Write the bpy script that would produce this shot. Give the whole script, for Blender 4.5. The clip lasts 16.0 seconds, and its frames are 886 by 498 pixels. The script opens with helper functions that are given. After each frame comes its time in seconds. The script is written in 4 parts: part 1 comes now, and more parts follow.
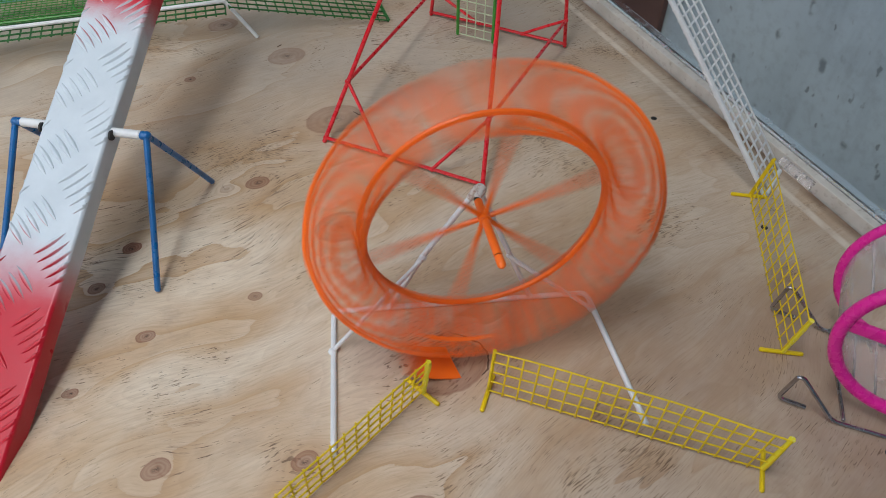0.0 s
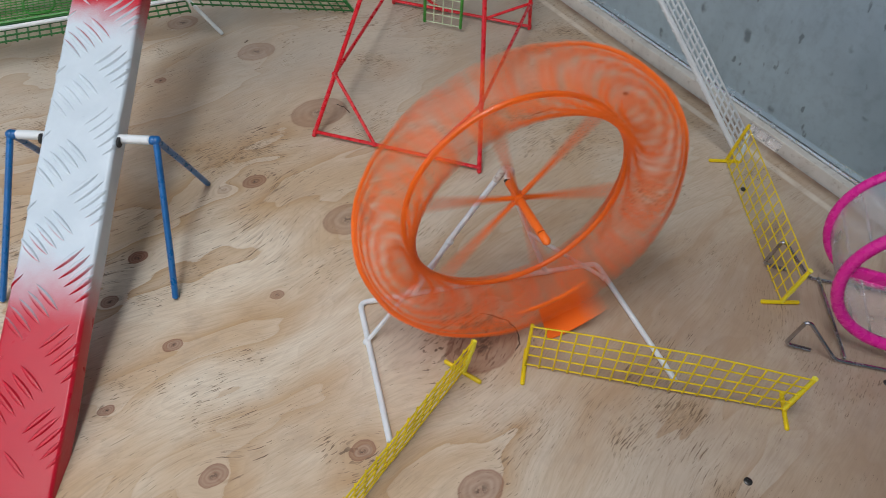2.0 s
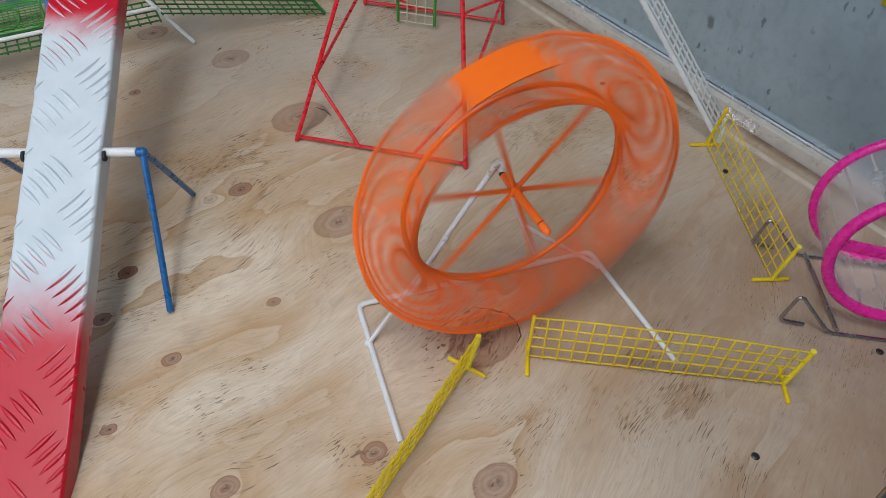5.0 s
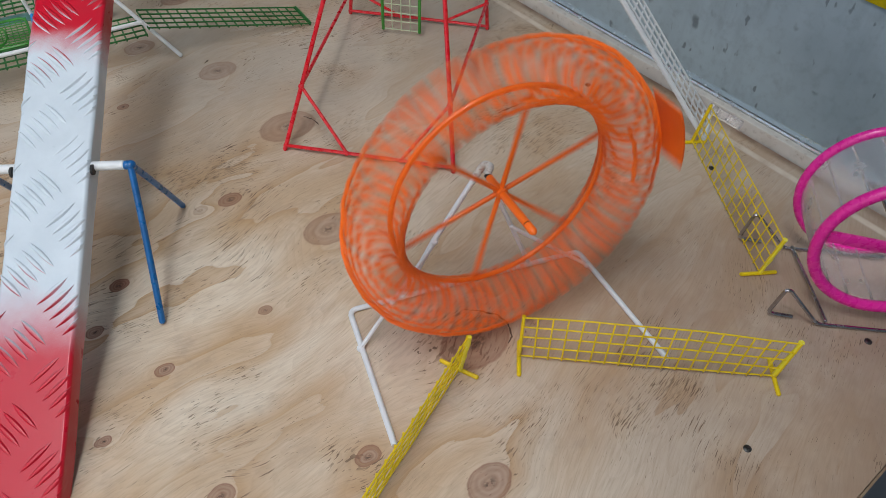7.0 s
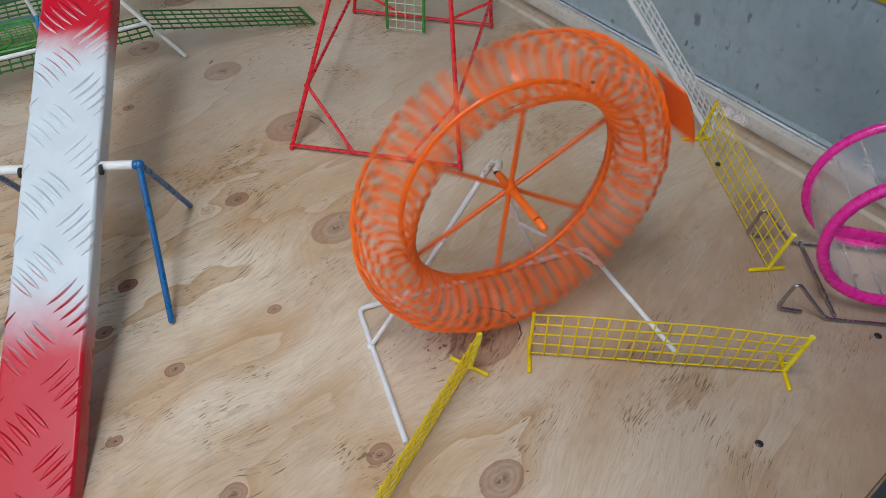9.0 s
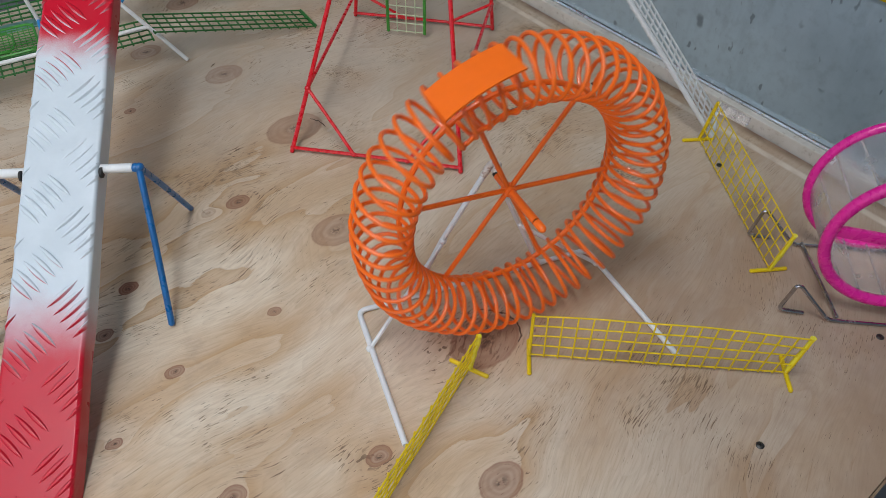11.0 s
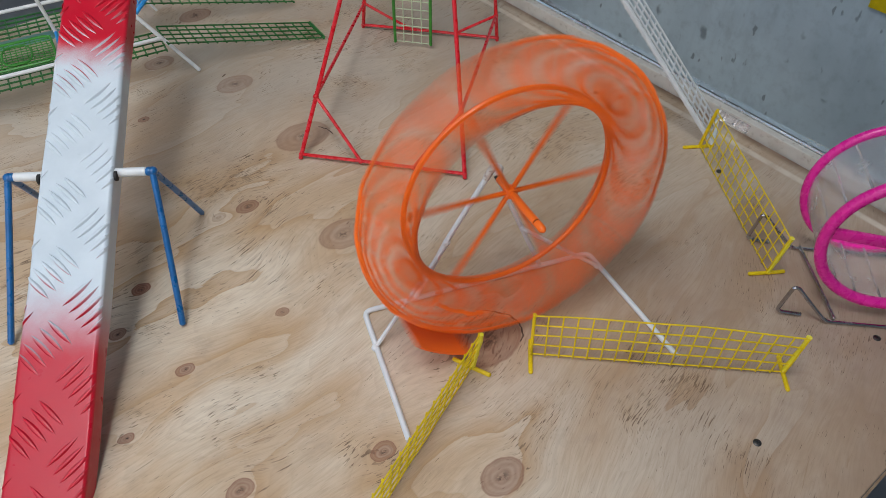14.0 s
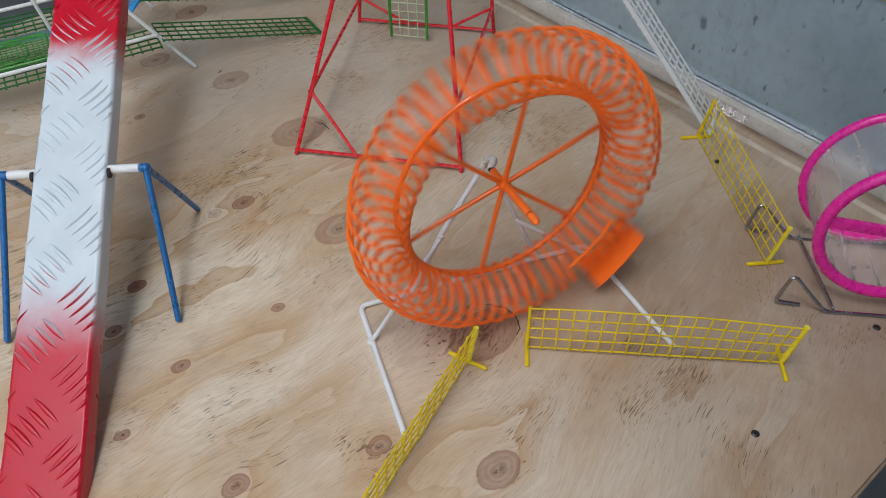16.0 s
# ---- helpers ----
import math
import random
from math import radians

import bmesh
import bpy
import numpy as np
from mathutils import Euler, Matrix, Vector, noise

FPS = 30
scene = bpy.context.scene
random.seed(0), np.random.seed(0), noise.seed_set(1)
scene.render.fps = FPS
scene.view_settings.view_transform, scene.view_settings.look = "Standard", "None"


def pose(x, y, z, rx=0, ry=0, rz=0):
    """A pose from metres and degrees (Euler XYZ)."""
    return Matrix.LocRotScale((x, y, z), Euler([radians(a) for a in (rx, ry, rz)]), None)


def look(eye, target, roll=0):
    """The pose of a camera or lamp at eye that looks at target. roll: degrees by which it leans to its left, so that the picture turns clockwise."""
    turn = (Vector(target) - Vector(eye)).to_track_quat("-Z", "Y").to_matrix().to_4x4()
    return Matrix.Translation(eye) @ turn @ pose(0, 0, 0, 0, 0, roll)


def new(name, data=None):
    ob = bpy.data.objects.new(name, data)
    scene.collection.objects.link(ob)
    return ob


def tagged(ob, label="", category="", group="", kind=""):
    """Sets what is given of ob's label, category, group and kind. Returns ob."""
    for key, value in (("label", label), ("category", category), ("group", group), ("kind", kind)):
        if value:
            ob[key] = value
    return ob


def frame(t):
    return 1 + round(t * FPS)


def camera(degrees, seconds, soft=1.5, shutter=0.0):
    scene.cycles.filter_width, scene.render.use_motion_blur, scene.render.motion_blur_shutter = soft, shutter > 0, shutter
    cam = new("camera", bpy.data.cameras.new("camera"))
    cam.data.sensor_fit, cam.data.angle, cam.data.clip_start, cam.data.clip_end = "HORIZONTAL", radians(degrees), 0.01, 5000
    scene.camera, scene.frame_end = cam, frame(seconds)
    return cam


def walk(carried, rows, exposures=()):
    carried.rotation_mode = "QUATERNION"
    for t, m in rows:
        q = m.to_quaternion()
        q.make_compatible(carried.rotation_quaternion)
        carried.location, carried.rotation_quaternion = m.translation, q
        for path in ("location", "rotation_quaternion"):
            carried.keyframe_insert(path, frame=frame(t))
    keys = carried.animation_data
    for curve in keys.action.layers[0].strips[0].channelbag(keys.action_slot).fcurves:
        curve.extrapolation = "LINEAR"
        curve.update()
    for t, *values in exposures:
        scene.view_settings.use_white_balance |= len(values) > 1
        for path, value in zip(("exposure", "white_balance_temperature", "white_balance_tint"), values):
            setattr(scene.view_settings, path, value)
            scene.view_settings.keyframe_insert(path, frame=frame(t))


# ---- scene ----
# camera
cam = camera(61.1, 16.0, soft=0.3, shutter=0.9)
PATH = [
    (0, (-0.01, 0.072, 0.562), (0.025, 1.428, -0.907), 1.0),
    (0.5, (-0.045, 0.071, 0.566), (0.064, 1.418, -0.909), 2.1),
    (1, (-0.073, 0.069, 0.566), (0.084, 1.405, -0.915), 2.0),
    (1.5, (-0.102, 0.068, 0.566), (0.13, 1.387, -0.919), 3.2),
    (2, (-0.118, 0.068, 0.57), (0.162, 1.377, -0.917), 4.2),
    (2.5, (-0.117, 0.068, 0.569), (0.19, 1.378, -0.911), 4.2),
    (3, (-0.13, 0.068, 0.566), (0.189, 1.378, -0.911), 4.4),
    (3.5, (-0.141, 0.066, 0.567), (0.195, 1.373, -0.909), 4.5),
    (4, (-0.145, 0.071, 0.565), (0.208, 1.369, -0.915), 4.4),
    (6.5, (-0.141, 0.067, 0.567), (0.233, 1.365, -0.908), 2.6),
    (7, (-0.139, 0.063, 0.567), (0.238, 1.369, -0.9), 2.2),
    (7.5, (-0.143, 0.061, 0.567), (0.238, 1.371, -0.896), 2.2),
    (8, (-0.144, 0.059, 0.566), (0.236, 1.372, -0.894), 1.8),
    (8.5, (-0.145, 0.06, 0.565), (0.235, 1.37, -0.899), 1.7),
    (9, (-0.148, 0.063, 0.564), (0.231, 1.372, -0.901), 1.8),
    (11.5, (-0.142, 0.06, 0.563), (0.222, 1.378, -0.896), 1.1),
    (12, (-0.146, 0.057, 0.562), (0.215, 1.378, -0.896), 1.3),
    (12.5, (-0.145, 0.053, 0.566), (0.221, 1.379, -0.886), 1.1),
    (13, (-0.151, 0.051, 0.565), (0.213, 1.384, -0.88), 1.1),
    (13.5, (-0.148, 0.042, 0.568), (0.207, 1.386, -0.871), 0.9),
    (14, (-0.143, 0.04, 0.568), (0.206, 1.39, -0.865), 0.5),
    (14.5, (-0.142, 0.041, 0.566), (0.199, 1.392, -0.868), 0.2),
    (15, (-0.134, 0.037, 0.568), (0.201, 1.393, -0.863), -0.4),
    (15.5, (-0.132, 0.034, 0.566), (0.193, 1.39, -0.868), -0.7),
    (16, (-0.133, 0.038, 0.564), (0.199, 1.385, -0.877), -0.6),
]
walk(cam, [(t, look(eye, target, roll)) for t, eye, target, roll in PATH])
scene.view_settings.exposure = 0.0

# daylight: sky from the open sides of an added shelter, and two unseen lamps overhead
world = bpy.data.worlds.new("world")
scene.world = world
world.use_nodes = True
wn = world.node_tree.nodes
sky = wn.new("ShaderNodeTexSky")
sky.sky_type = "NISHITA"
sky.sun_disc = False
sky.sun_elevation = radians(48)
sky.sun_rotation = radians(200)
sky.air_density, sky.dust_density, sky.ozone_density = 1.0, 3.0, 1.0
wn["Background"].inputs["Strength"].default_value = 0.15
world.node_tree.links.new(sky.outputs[0], wn["Background"].inputs["Color"])
CEILING_Z = 1.90
# unseen lamps added overhead, a strip and a fill: x, y, width, length, watts
ADDED_LAMPS = ((-0.36, 0.14, 0.26, 1.00, 14.8), (-1.30, -0.12, 1.60, 1.50, 13.2))
for x, y, width, length, watts in ADDED_LAMPS:
    lamp_data = bpy.data.lights.new("added_lamp", "AREA")
    lamp_data.shape, lamp_data.size, lamp_data.size_y = "RECTANGLE", width, length
    lamp_data.energy = watts
    lamp_data.color = (0.87, 0.935, 1.0)
    lamp_ob = new("added_lamp", lamp_data)
    lamp_ob.matrix_world = look(Vector((x, y, CEILING_Z + 0.03)), Vector((x, y, 0)))


# ---------- materials ----------
class Nodes:
    """A small writer for node materials."""

    def __init__(self, name):
        self.mat = bpy.data.materials.new(name)
        self.mat.use_nodes = True
        self.tree = self.mat.node_tree
        self.bsdf = self.tree.nodes["Principled BSDF"]

    def add(self, kind, **values):
        node = self.tree.nodes.new(kind)
        for key, value in values.items():
            setattr(node, key, value)
        return node

    def link(self, a, b):
        self.tree.links.new(a, b)

    def put(self, socket, value):
        if isinstance(value, bpy.types.NodeSocket):
            self.link(value, socket)
        elif value is not None:
            socket.default_value = value

    def math(self, op, a, b=None, c=None, clamp=False):
        node = self.add("ShaderNodeMath", operation=op, use_clamp=clamp)
        for k, v in enumerate((a, b, c)):
            self.put(node.inputs[k], v)
        return node.outputs[0]

    def vec(self, op, a, b=None, scale=None):
        node = self.add("ShaderNodeVectorMath", operation=op)
        self.put(node.inputs[0], a)
        self.put(node.inputs[1], b)
        if scale is not None:
            self.put(node.inputs["Scale"], scale)
        return node.outputs["Value"] if op in ("LENGTH", "DOT_PRODUCT", "DISTANCE") else node.outputs["Vector"]

    def coords(self, kind="Object"):
        return self.add("ShaderNodeTexCoord").outputs[kind]

    def mapped(self, vector, turn=0.0, scale=(1, 1, 1), shift=(0, 0, 0)):
        node = self.add("ShaderNodeMapping")
        node.inputs["Rotation"].default_value = (0, 0, radians(turn))
        node.inputs["Scale"].default_value = scale
        node.inputs["Location"].default_value = shift
        self.link(vector, node.inputs["Vector"])
        return node.outputs[0]

    def noise(self, vector, scale, detail=4.0, rough=0.55, distort=0.0):
        node = self.add("ShaderNodeTexNoise")
        self.put(node.inputs["Vector"], vector)
        node.inputs["Scale"].default_value = scale
        node.inputs["Detail"].default_value = detail
        node.inputs["Roughness"].default_value = rough
        node.inputs["Distortion"].default_value = distort
        return node.outputs["Fac"]

    def step(self, value, lo, hi, out_lo=0.0, out_hi=1.0):
        node = self.add("ShaderNodeMapRange", interpolation_type="SMOOTHSTEP")
        self.put(node.inputs[0], value)
        for k, v in enumerate((lo, hi, out_lo, out_hi)):
            node.inputs[k + 1].default_value = v
        return node.outputs[0]

    def mix(self, fac, a, b, blend="MIX"):
        node = self.add("ShaderNodeMix", data_type="RGBA", blend_type=blend)
        self.put(node.inputs[0], fac)
        for k, v in ((6, a), (7, b)):
            if isinstance(v, tuple):
                v = (*v, 1.0) if len(v) == 3 else v
            self.put(node.inputs[k], v)
        return node.outputs[2]

    def bump(self, height, strength=0.3, distance=0.001):
        node = self.add("ShaderNodeBump")
        node.inputs["Strength"].default_value = strength
        node.inputs["Distance"].default_value = distance
        self.link(height, node.inputs["Height"])
        self.link(node.outputs[0], self.bsdf.inputs["Normal"])

    def base(self, color=None, rough=None, metal=None):
        if isinstance(color, tuple):
            color = (*color, 1.0)
        self.put(self.bsdf.inputs["Base Color"], color)
        self.put(self.bsdf.inputs["Roughness"], rough)
        self.put(self.bsdf.inputs["Metallic"], metal)
        return self.mat


def paint(name, color, rough=0.35, wear=(0.6, 0.6, 0.6), worn=0.08, dark=0.75, coat=0.0, relief=0.18):
    """Brushed or sprayed gloss paint on wire, with drips, thin places and small chips."""
    m = Nodes(name)
    p = m.coords()
    tone = m.step(m.noise(p, 60, 3), 0.3, 0.7)
    shade = tuple(c * dark for c in color)
    col = m.mix(tone, shade, color)
    chips = m.step(m.noise(p, 420, 5, 0.7), 0.70 - worn * 0.4, 0.76 - worn * 0.4)
    col = m.mix(m.math("MULTIPLY", chips, 0.55), col, wear)
    m.base(col, m.step(m.noise(p, 150, 3), 0.2, 0.8, rough - 0.08, rough + 0.12))
    m.bsdf.inputs["Coat Weight"].default_value = coat
    m.bump(m.noise(p, 260, 4), relief, 0.0006)
    return m.mat


GRAIN_TURN = 25.3  # the face veneer's grain, in degrees from x
# knots in the face veneer: x, y, half width, darkness
KNOTS = (
    (-0.200, 0.691, 0.0110, 1.0), (-0.270, 0.482, 0.0078, 1.0), (-0.111, 0.358, 0.0092, 0.9), (-0.0206, 0.3124, 0.0170, 0.8),
    (-0.312, 0.593, 0.0080, 1.5), (-0.178, 0.530, 0.0062, 0.9), (-0.200, 0.941, 0.0210, 0.55), (-0.125, 0.805, 0.0290, 0.62),
    (-0.229, 0.352, 0.0100, 0.9), (0.007, 0.448, 0.0300, 0.75), (-0.103, 0.623, 0.0230, 0.62), (-0.332, 0.539, 0.0070, 1.1),
    (-0.319, 0.422, 0.0058, 1.1), (-0.299, 1.018, 0.0170, 0.65), (-0.316, 0.887, 0.0060, 1.0), (-0.232, 0.681, 0.0070, 0.35),
    (-0.248, 1.141, 0.0200, 0.8),
)


def plywood_material():
    """Rotary-cut pine: the grain flows round the knots; honey patches with one sharp side, clustered pores and torn streaks."""
    m = Nodes("pine_plywood")
    p = m.coords()
    turned = m.mapped(p, -GRAIN_TURN)
    soft = m.vec("SCALE", m.vec("SUBTRACT", m.wobble(p, 60.0), (0.5, 0.5, 0.5)), scale=0.006)
    q = m.vec("ADD", turned, soft)
    uv = m.add("ShaderNodeSeparateXYZ")
    m.link(turned, uv.inputs[0])
    u, v = uv.outputs["X"], uv.outputs["Y"]
    c, sn = math.cos(radians(-GRAIN_TURN)), math.sin(radians(-GRAIN_TURN))
    # the height of the cut across the grain: a slow drift, steeper towards the lip, pushed aside by each knot
    lift = m.math("MULTIPLY", m.math("SUBTRACT", m.noise(turned, 2.6, 2, 0.45), 0.5), 0.17)
    steeper = m.math("MULTIPLY", m.math("MAXIMUM", m.math("SUBTRACT", u, 0.14), 0.0), m.step(v, 0.28, 0.46, -0.42, -0.05))
    lift = m.math("ADD", lift, steeper)
    core, heart, halo, swirl = None, None, None, None
    for x, y, size, dark in KNOTS:
        cu, cv = x * c - y * sn, x * sn + y * c
        away = m.vec("MULTIPLY", m.vec("SUBTRACT", q, (cu, cv, 0.0)), (0.84, 1.12, 0.0))
        r = m.math("DIVIDE", m.vec("LENGTH", away), size)
        far = m.math("EXPONENT", m.math("MULTIPLY", m.math("MULTIPLY", r, r), -0.16))
        push = m.math("MULTIPLY", m.math("MULTIPLY", m.math("SUBTRACT", v, cv), far), -0.85)
        lift = m.math("ADD", lift, push)
        bump = m.math("EXPONENT", m.math("MULTIPLY", r, -0.8))
        ring = m.math("ADD", m.math("MULTIPLY", m.math("SINE", m.math("MULTIPLY", r, 23.0)), 0.10), 0.62)
        inside = m.math("MULTIPLY", m.math("MULTIPLY", m.step(r, 0.84, 1.04, 1.0, 0.0), ring), dark)
        edge = m.math("MULTIPLY", m.step(m.math("ABSOLUTE", m.math("SUBTRACT", r, 0.95)), 0.02, 0.10, 0.40, 0.0), dark)
        inside = m.math("MAXIMUM", inside, m.math("MULTIPLY", edge, 2.0))
        centre = m.math("MULTIPLY", m.step(r, 0.05, 0.42, 1.0, 0.0), dark)
        glow = m.math("MULTIPLY", bump, m.math("ADD", m.math("MULTIPLY", m.math("SINE", m.math("MULTIPLY", r, 9.0)), 0.35), 0.5))
        core = inside if core is None else m.math("MAXIMUM", core, inside)
        heart = centre if heart is None else m.math("MAXIMUM", heart, centre)
        halo = glow if halo is None else m.math("MAXIMUM", halo, glow)
        swirl = bump if swirl is None else m.math("ADD", swirl, bump)
    shift = m.add("ShaderNodeCombineXYZ")
    m.link(lift, shift.inputs["Y"])
    grain = m.vec("ADD", turned, shift.outputs[0])
    fine = m.noise(m.mapped(grain, 0, (40, 460, 1)), 1.0, 6, 0.66)
    field = m.math("ADD", m.noise(m.mapped(grain, 0, (1.7, 4.6, 1)), 1.9, 3, 0.5), m.math("MULTIPLY", swirl, 0.09))
    # contour patches: a slow ramp that ends at a sharp line, stronger here and weaker there
    saw = m.math("FRACT", m.math("ADD", m.math("MULTIPLY", field, 5.2), m.math("MULTIPLY", fine, 0.08)))
    honey = m.math("MULTIPLY", m.math("POWER", saw, 3.2), m.step(m.noise(p, 3.7, 2), 0.34, 0.60, 0.35, 1.0))
    across = m.vec("DOT_PRODUCT", p, (0.904, 0.427, 0.0))
    honey = m.math("MULTIPLY", honey, m.step(across, 0.22, 0.48, 1.0, 0.35))
    second = m.math("POWER", m.math("FRACT", m.math("ADD", m.math("MULTIPLY", field, 31.0), m.math("MULTIPLY", fine, 0.5))), 2.0)
    broad = m.noise(m.mapped(grain, 0, (1.2, 2.4, 1)), 3.6, 4, 0.6)
    col = m.mix(m.step(broad, 0.38, 0.62), (0.755, 0.65, 0.51), (0.61, 0.447, 0.29))
    col = m.mix(m.math("MULTIPLY", honey, 0.78), col, (0.47, 0.255, 0.090))
    col = m.mix(m.math("MULTIPLY", second, 0.16), col, (0.38, 0.25, 0.14))
    col = m.mix(m.math("MULTIPLY", m.step(fine, 0.40, 0.72), 0.34), col, (0.34, 0.225, 0.14))
    col = m.mix(m.math("MULTIPLY", halo, 0.46), col, (0.42, 0.25, 0.14))
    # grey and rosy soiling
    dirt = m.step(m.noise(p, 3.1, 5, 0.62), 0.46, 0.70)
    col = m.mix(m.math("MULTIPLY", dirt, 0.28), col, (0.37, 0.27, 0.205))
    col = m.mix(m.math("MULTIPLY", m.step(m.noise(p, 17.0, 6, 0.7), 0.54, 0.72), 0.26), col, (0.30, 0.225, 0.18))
    # rosy brown tint, also darkened towards the near right in place of dimmer light
    rosy_dim = m.math("MULTIPLY", m.step(across, 0.06, 0.40), m.step(m.noise(p, 4.5, 5, 0.6), 0.30, 0.62, 0.50, 0.88))
    rosy_dim = m.math("MULTIPLY", rosy_dim, m.step(m.vec("DOT_PRODUCT", p, (0.427, -0.904, 0.0)), -0.52, -0.20, 0.36, 1.0))
    col = m.mix(rosy_dim, col, (0.305, 0.20, 0.14))
    # the sheet is greyer towards its far end, in patches
    far_grey = m.math("MULTIPLY", m.step(m.vec("DOT_PRODUCT", p, (-0.26, 0.966, 0.0)), 0.62, 1.02), m.step(m.noise(p, 5.5, 5, 0.65), 0.30, 0.66, 0.25, 0.72))
    col = m.mix(far_grey, col, (0.40, 0.355, 0.30))
    # pores: short strokes in loose clusters, a longer sparser set, and torn brown streaks
    bend = m.vec("ADD", grain, m.vec("SCALE", m.vec("SUBTRACT", m.wobble(p, 14.0), (0.5, 0.5, 0.5)), scale=0.012))
    cluster = m.math("MULTIPLY", m.math("SUBTRACT", m.noise(grain, 7.5, 4, 0.6), 0.5), 1.05)
    other = m.math("MULTIPLY", m.math("SUBTRACT", m.noise(m.mapped(grain, 0, (1, 1, 1), (5, 3, 0)), 5.0, 3, 0.6), 0.5), 0.9)
    pore = m.step(m.math("ADD", m.noise(m.mapped(bend, 0, (105, 760, 1)), 1.0, 2.0, 0.5), cluster), 0.678, 0.718)
    tear = m.step(m.math("ADD", m.noise(m.mapped(bend, 0, (42, 520, 1), (3, 7, 0)), 1.0, 3.0, 0.6), other), 0.708, 0.748)
    speck = m.step(m.noise(m.mapped(bend, 0, (260, 420, 1)), 1.0, 1.0, 0.5), 0.760, 0.80)
    deep = m.step(m.noise(p, 55, 2), 0.34, 0.64, 0.40, 1.0)
    marks = m.math("MAXIMUM", m.math("MAXIMUM", m.math("MULTIPLY", pore, 0.82), m.math("MULTIPLY", tear, 0.92)), m.math("MULTIPLY", speck, 0.5))
    marks = m.math("MULTIPLY", marks, deep)
    col = m.mix(m.math("MULTIPLY", m.step(cluster, 0.04, 0.20), 0.30), col, (0.47, 0.285, 0.135))
    streak = m.step(m.math("ADD", m.noise(m.mapped(bend, 0, (15, 190, 1), (9, 2, 0)), 1.0, 4.0, 0.65), m.math("MULTIPLY", other, 0.6)), 0.66, 0.78)
    col = m.mix(m.math("MULTIPLY", streak, 0.55), col, (0.30, 0.16, 0.075))
    col = m.mix(marks, col, (0.13, 0.075, 0.042))
    # knots: rosy brown, split and nearly black at the heart
    col = m.mix(m.math("MULTIPLY", core, 1.0, clamp=True), col, m.mix(m.noise(p, 90, 3, 0.6), (0.15, 0.048, 0.028), (0.32, 0.145, 0.088)))
    split = m.step(m.noise(p, 210, 4, 0.75), 0.44, 0.54)
    col = m.mix(m.math("MULTIPLY", m.math("MULTIPLY", heart, split), 0.95, clamp=True), col, (0.04, 0.022, 0.015))
    # a pale line that runs beside the lip, and soiling along the joint
    line = m.step(m.math("ABSOLUTE", m.math("SUBTRACT", across, 0.634)), 0.002, 0.0065, 1.0, 0.0)
    col = m.mix(m.math("MULTIPLY", line, m.step(m.noise(p, 40, 4), 0.25, 0.6, 0.25, 0.75)), col, (0.74, 0.66, 0.55))
    grime = m.step(m.math("SUBTRACT", across, 0.645), 0.0, 0.012)
    col = m.mix(m.math("MULTIPLY", grime, m.step(m.noise(p, 26, 4), 0.3, 0.7, 0.45, 0.9)), col, (0.17, 0.105, 0.065))
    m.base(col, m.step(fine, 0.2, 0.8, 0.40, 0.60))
    m.bump(m.math("SUBTRACT", m.math("MULTIPLY", fine, 0.6), m.math("MULTIPLY", marks, 1.6)), 0.35, 0.0006)
    return m.mat


def wobble(self, vector, scale=45.0):
    node = self.add("ShaderNodeTexNoise")
    self.put(node.inputs["Vector"], vector)
    node.inputs["Scale"].default_value = scale
    node.inputs["Detail"].default_value = 3.0
    return node.outputs["Color"]


Nodes.wobble = wobble


def edge_ply_material():
    m = Nodes("plywood_edge")
    p = m.coords()
    layers = m.step(m.math("SINE", m.math("MULTIPLY", m.vec("DOT_PRODUCT", p, (0, 0, 1.0)), 2100.0)), -0.4, 0.4)
    col = m.mix(layers, (0.46, 0.33, 0.2), (0.24, 0.15, 0.09))
    return m.base(m.mix(m.step(m.noise(p, 70, 4), 0.4, 0.7), col, (0.3, 0.21, 0.13)), 0.7)


def lip_material():
    m = Nodes("cream_plastic_lip")
    p = m.coords()
    col = m.mix(m.step(m.noise(p, 30, 5), 0.35, 0.7), (0.62, 0.58, 0.52), (0.53, 0.49, 0.43))
    col = m.mix(m.math("MULTIPLY", m.step(m.noise(p, 120, 5, 0.7), 0.55, 0.7), 0.4), col, (0.25, 0.18, 0.12))
    m.bump(m.noise(p, 160, 3), 0.2, 0.0005)
    return m.base(col, 0.22)


def metal_material(name, color, rough, blotch=0.3, relief=0.15):
    m = Nodes(name)
    p = m.coords()
    col = m.mix(m.math("MULTIPLY", m.step(m.noise(p, 90, 5, 0.7), 0.45, 0.7), blotch), color, tuple(c * 0.45 for c in color))
    m.bump(m.noise(p, 300, 4), relief, 0.0004)
    return m.base(col, m.step(m.noise(p, 70, 4), 0.3, 0.7, rough * 0.7, rough * 1.5), 1.0)


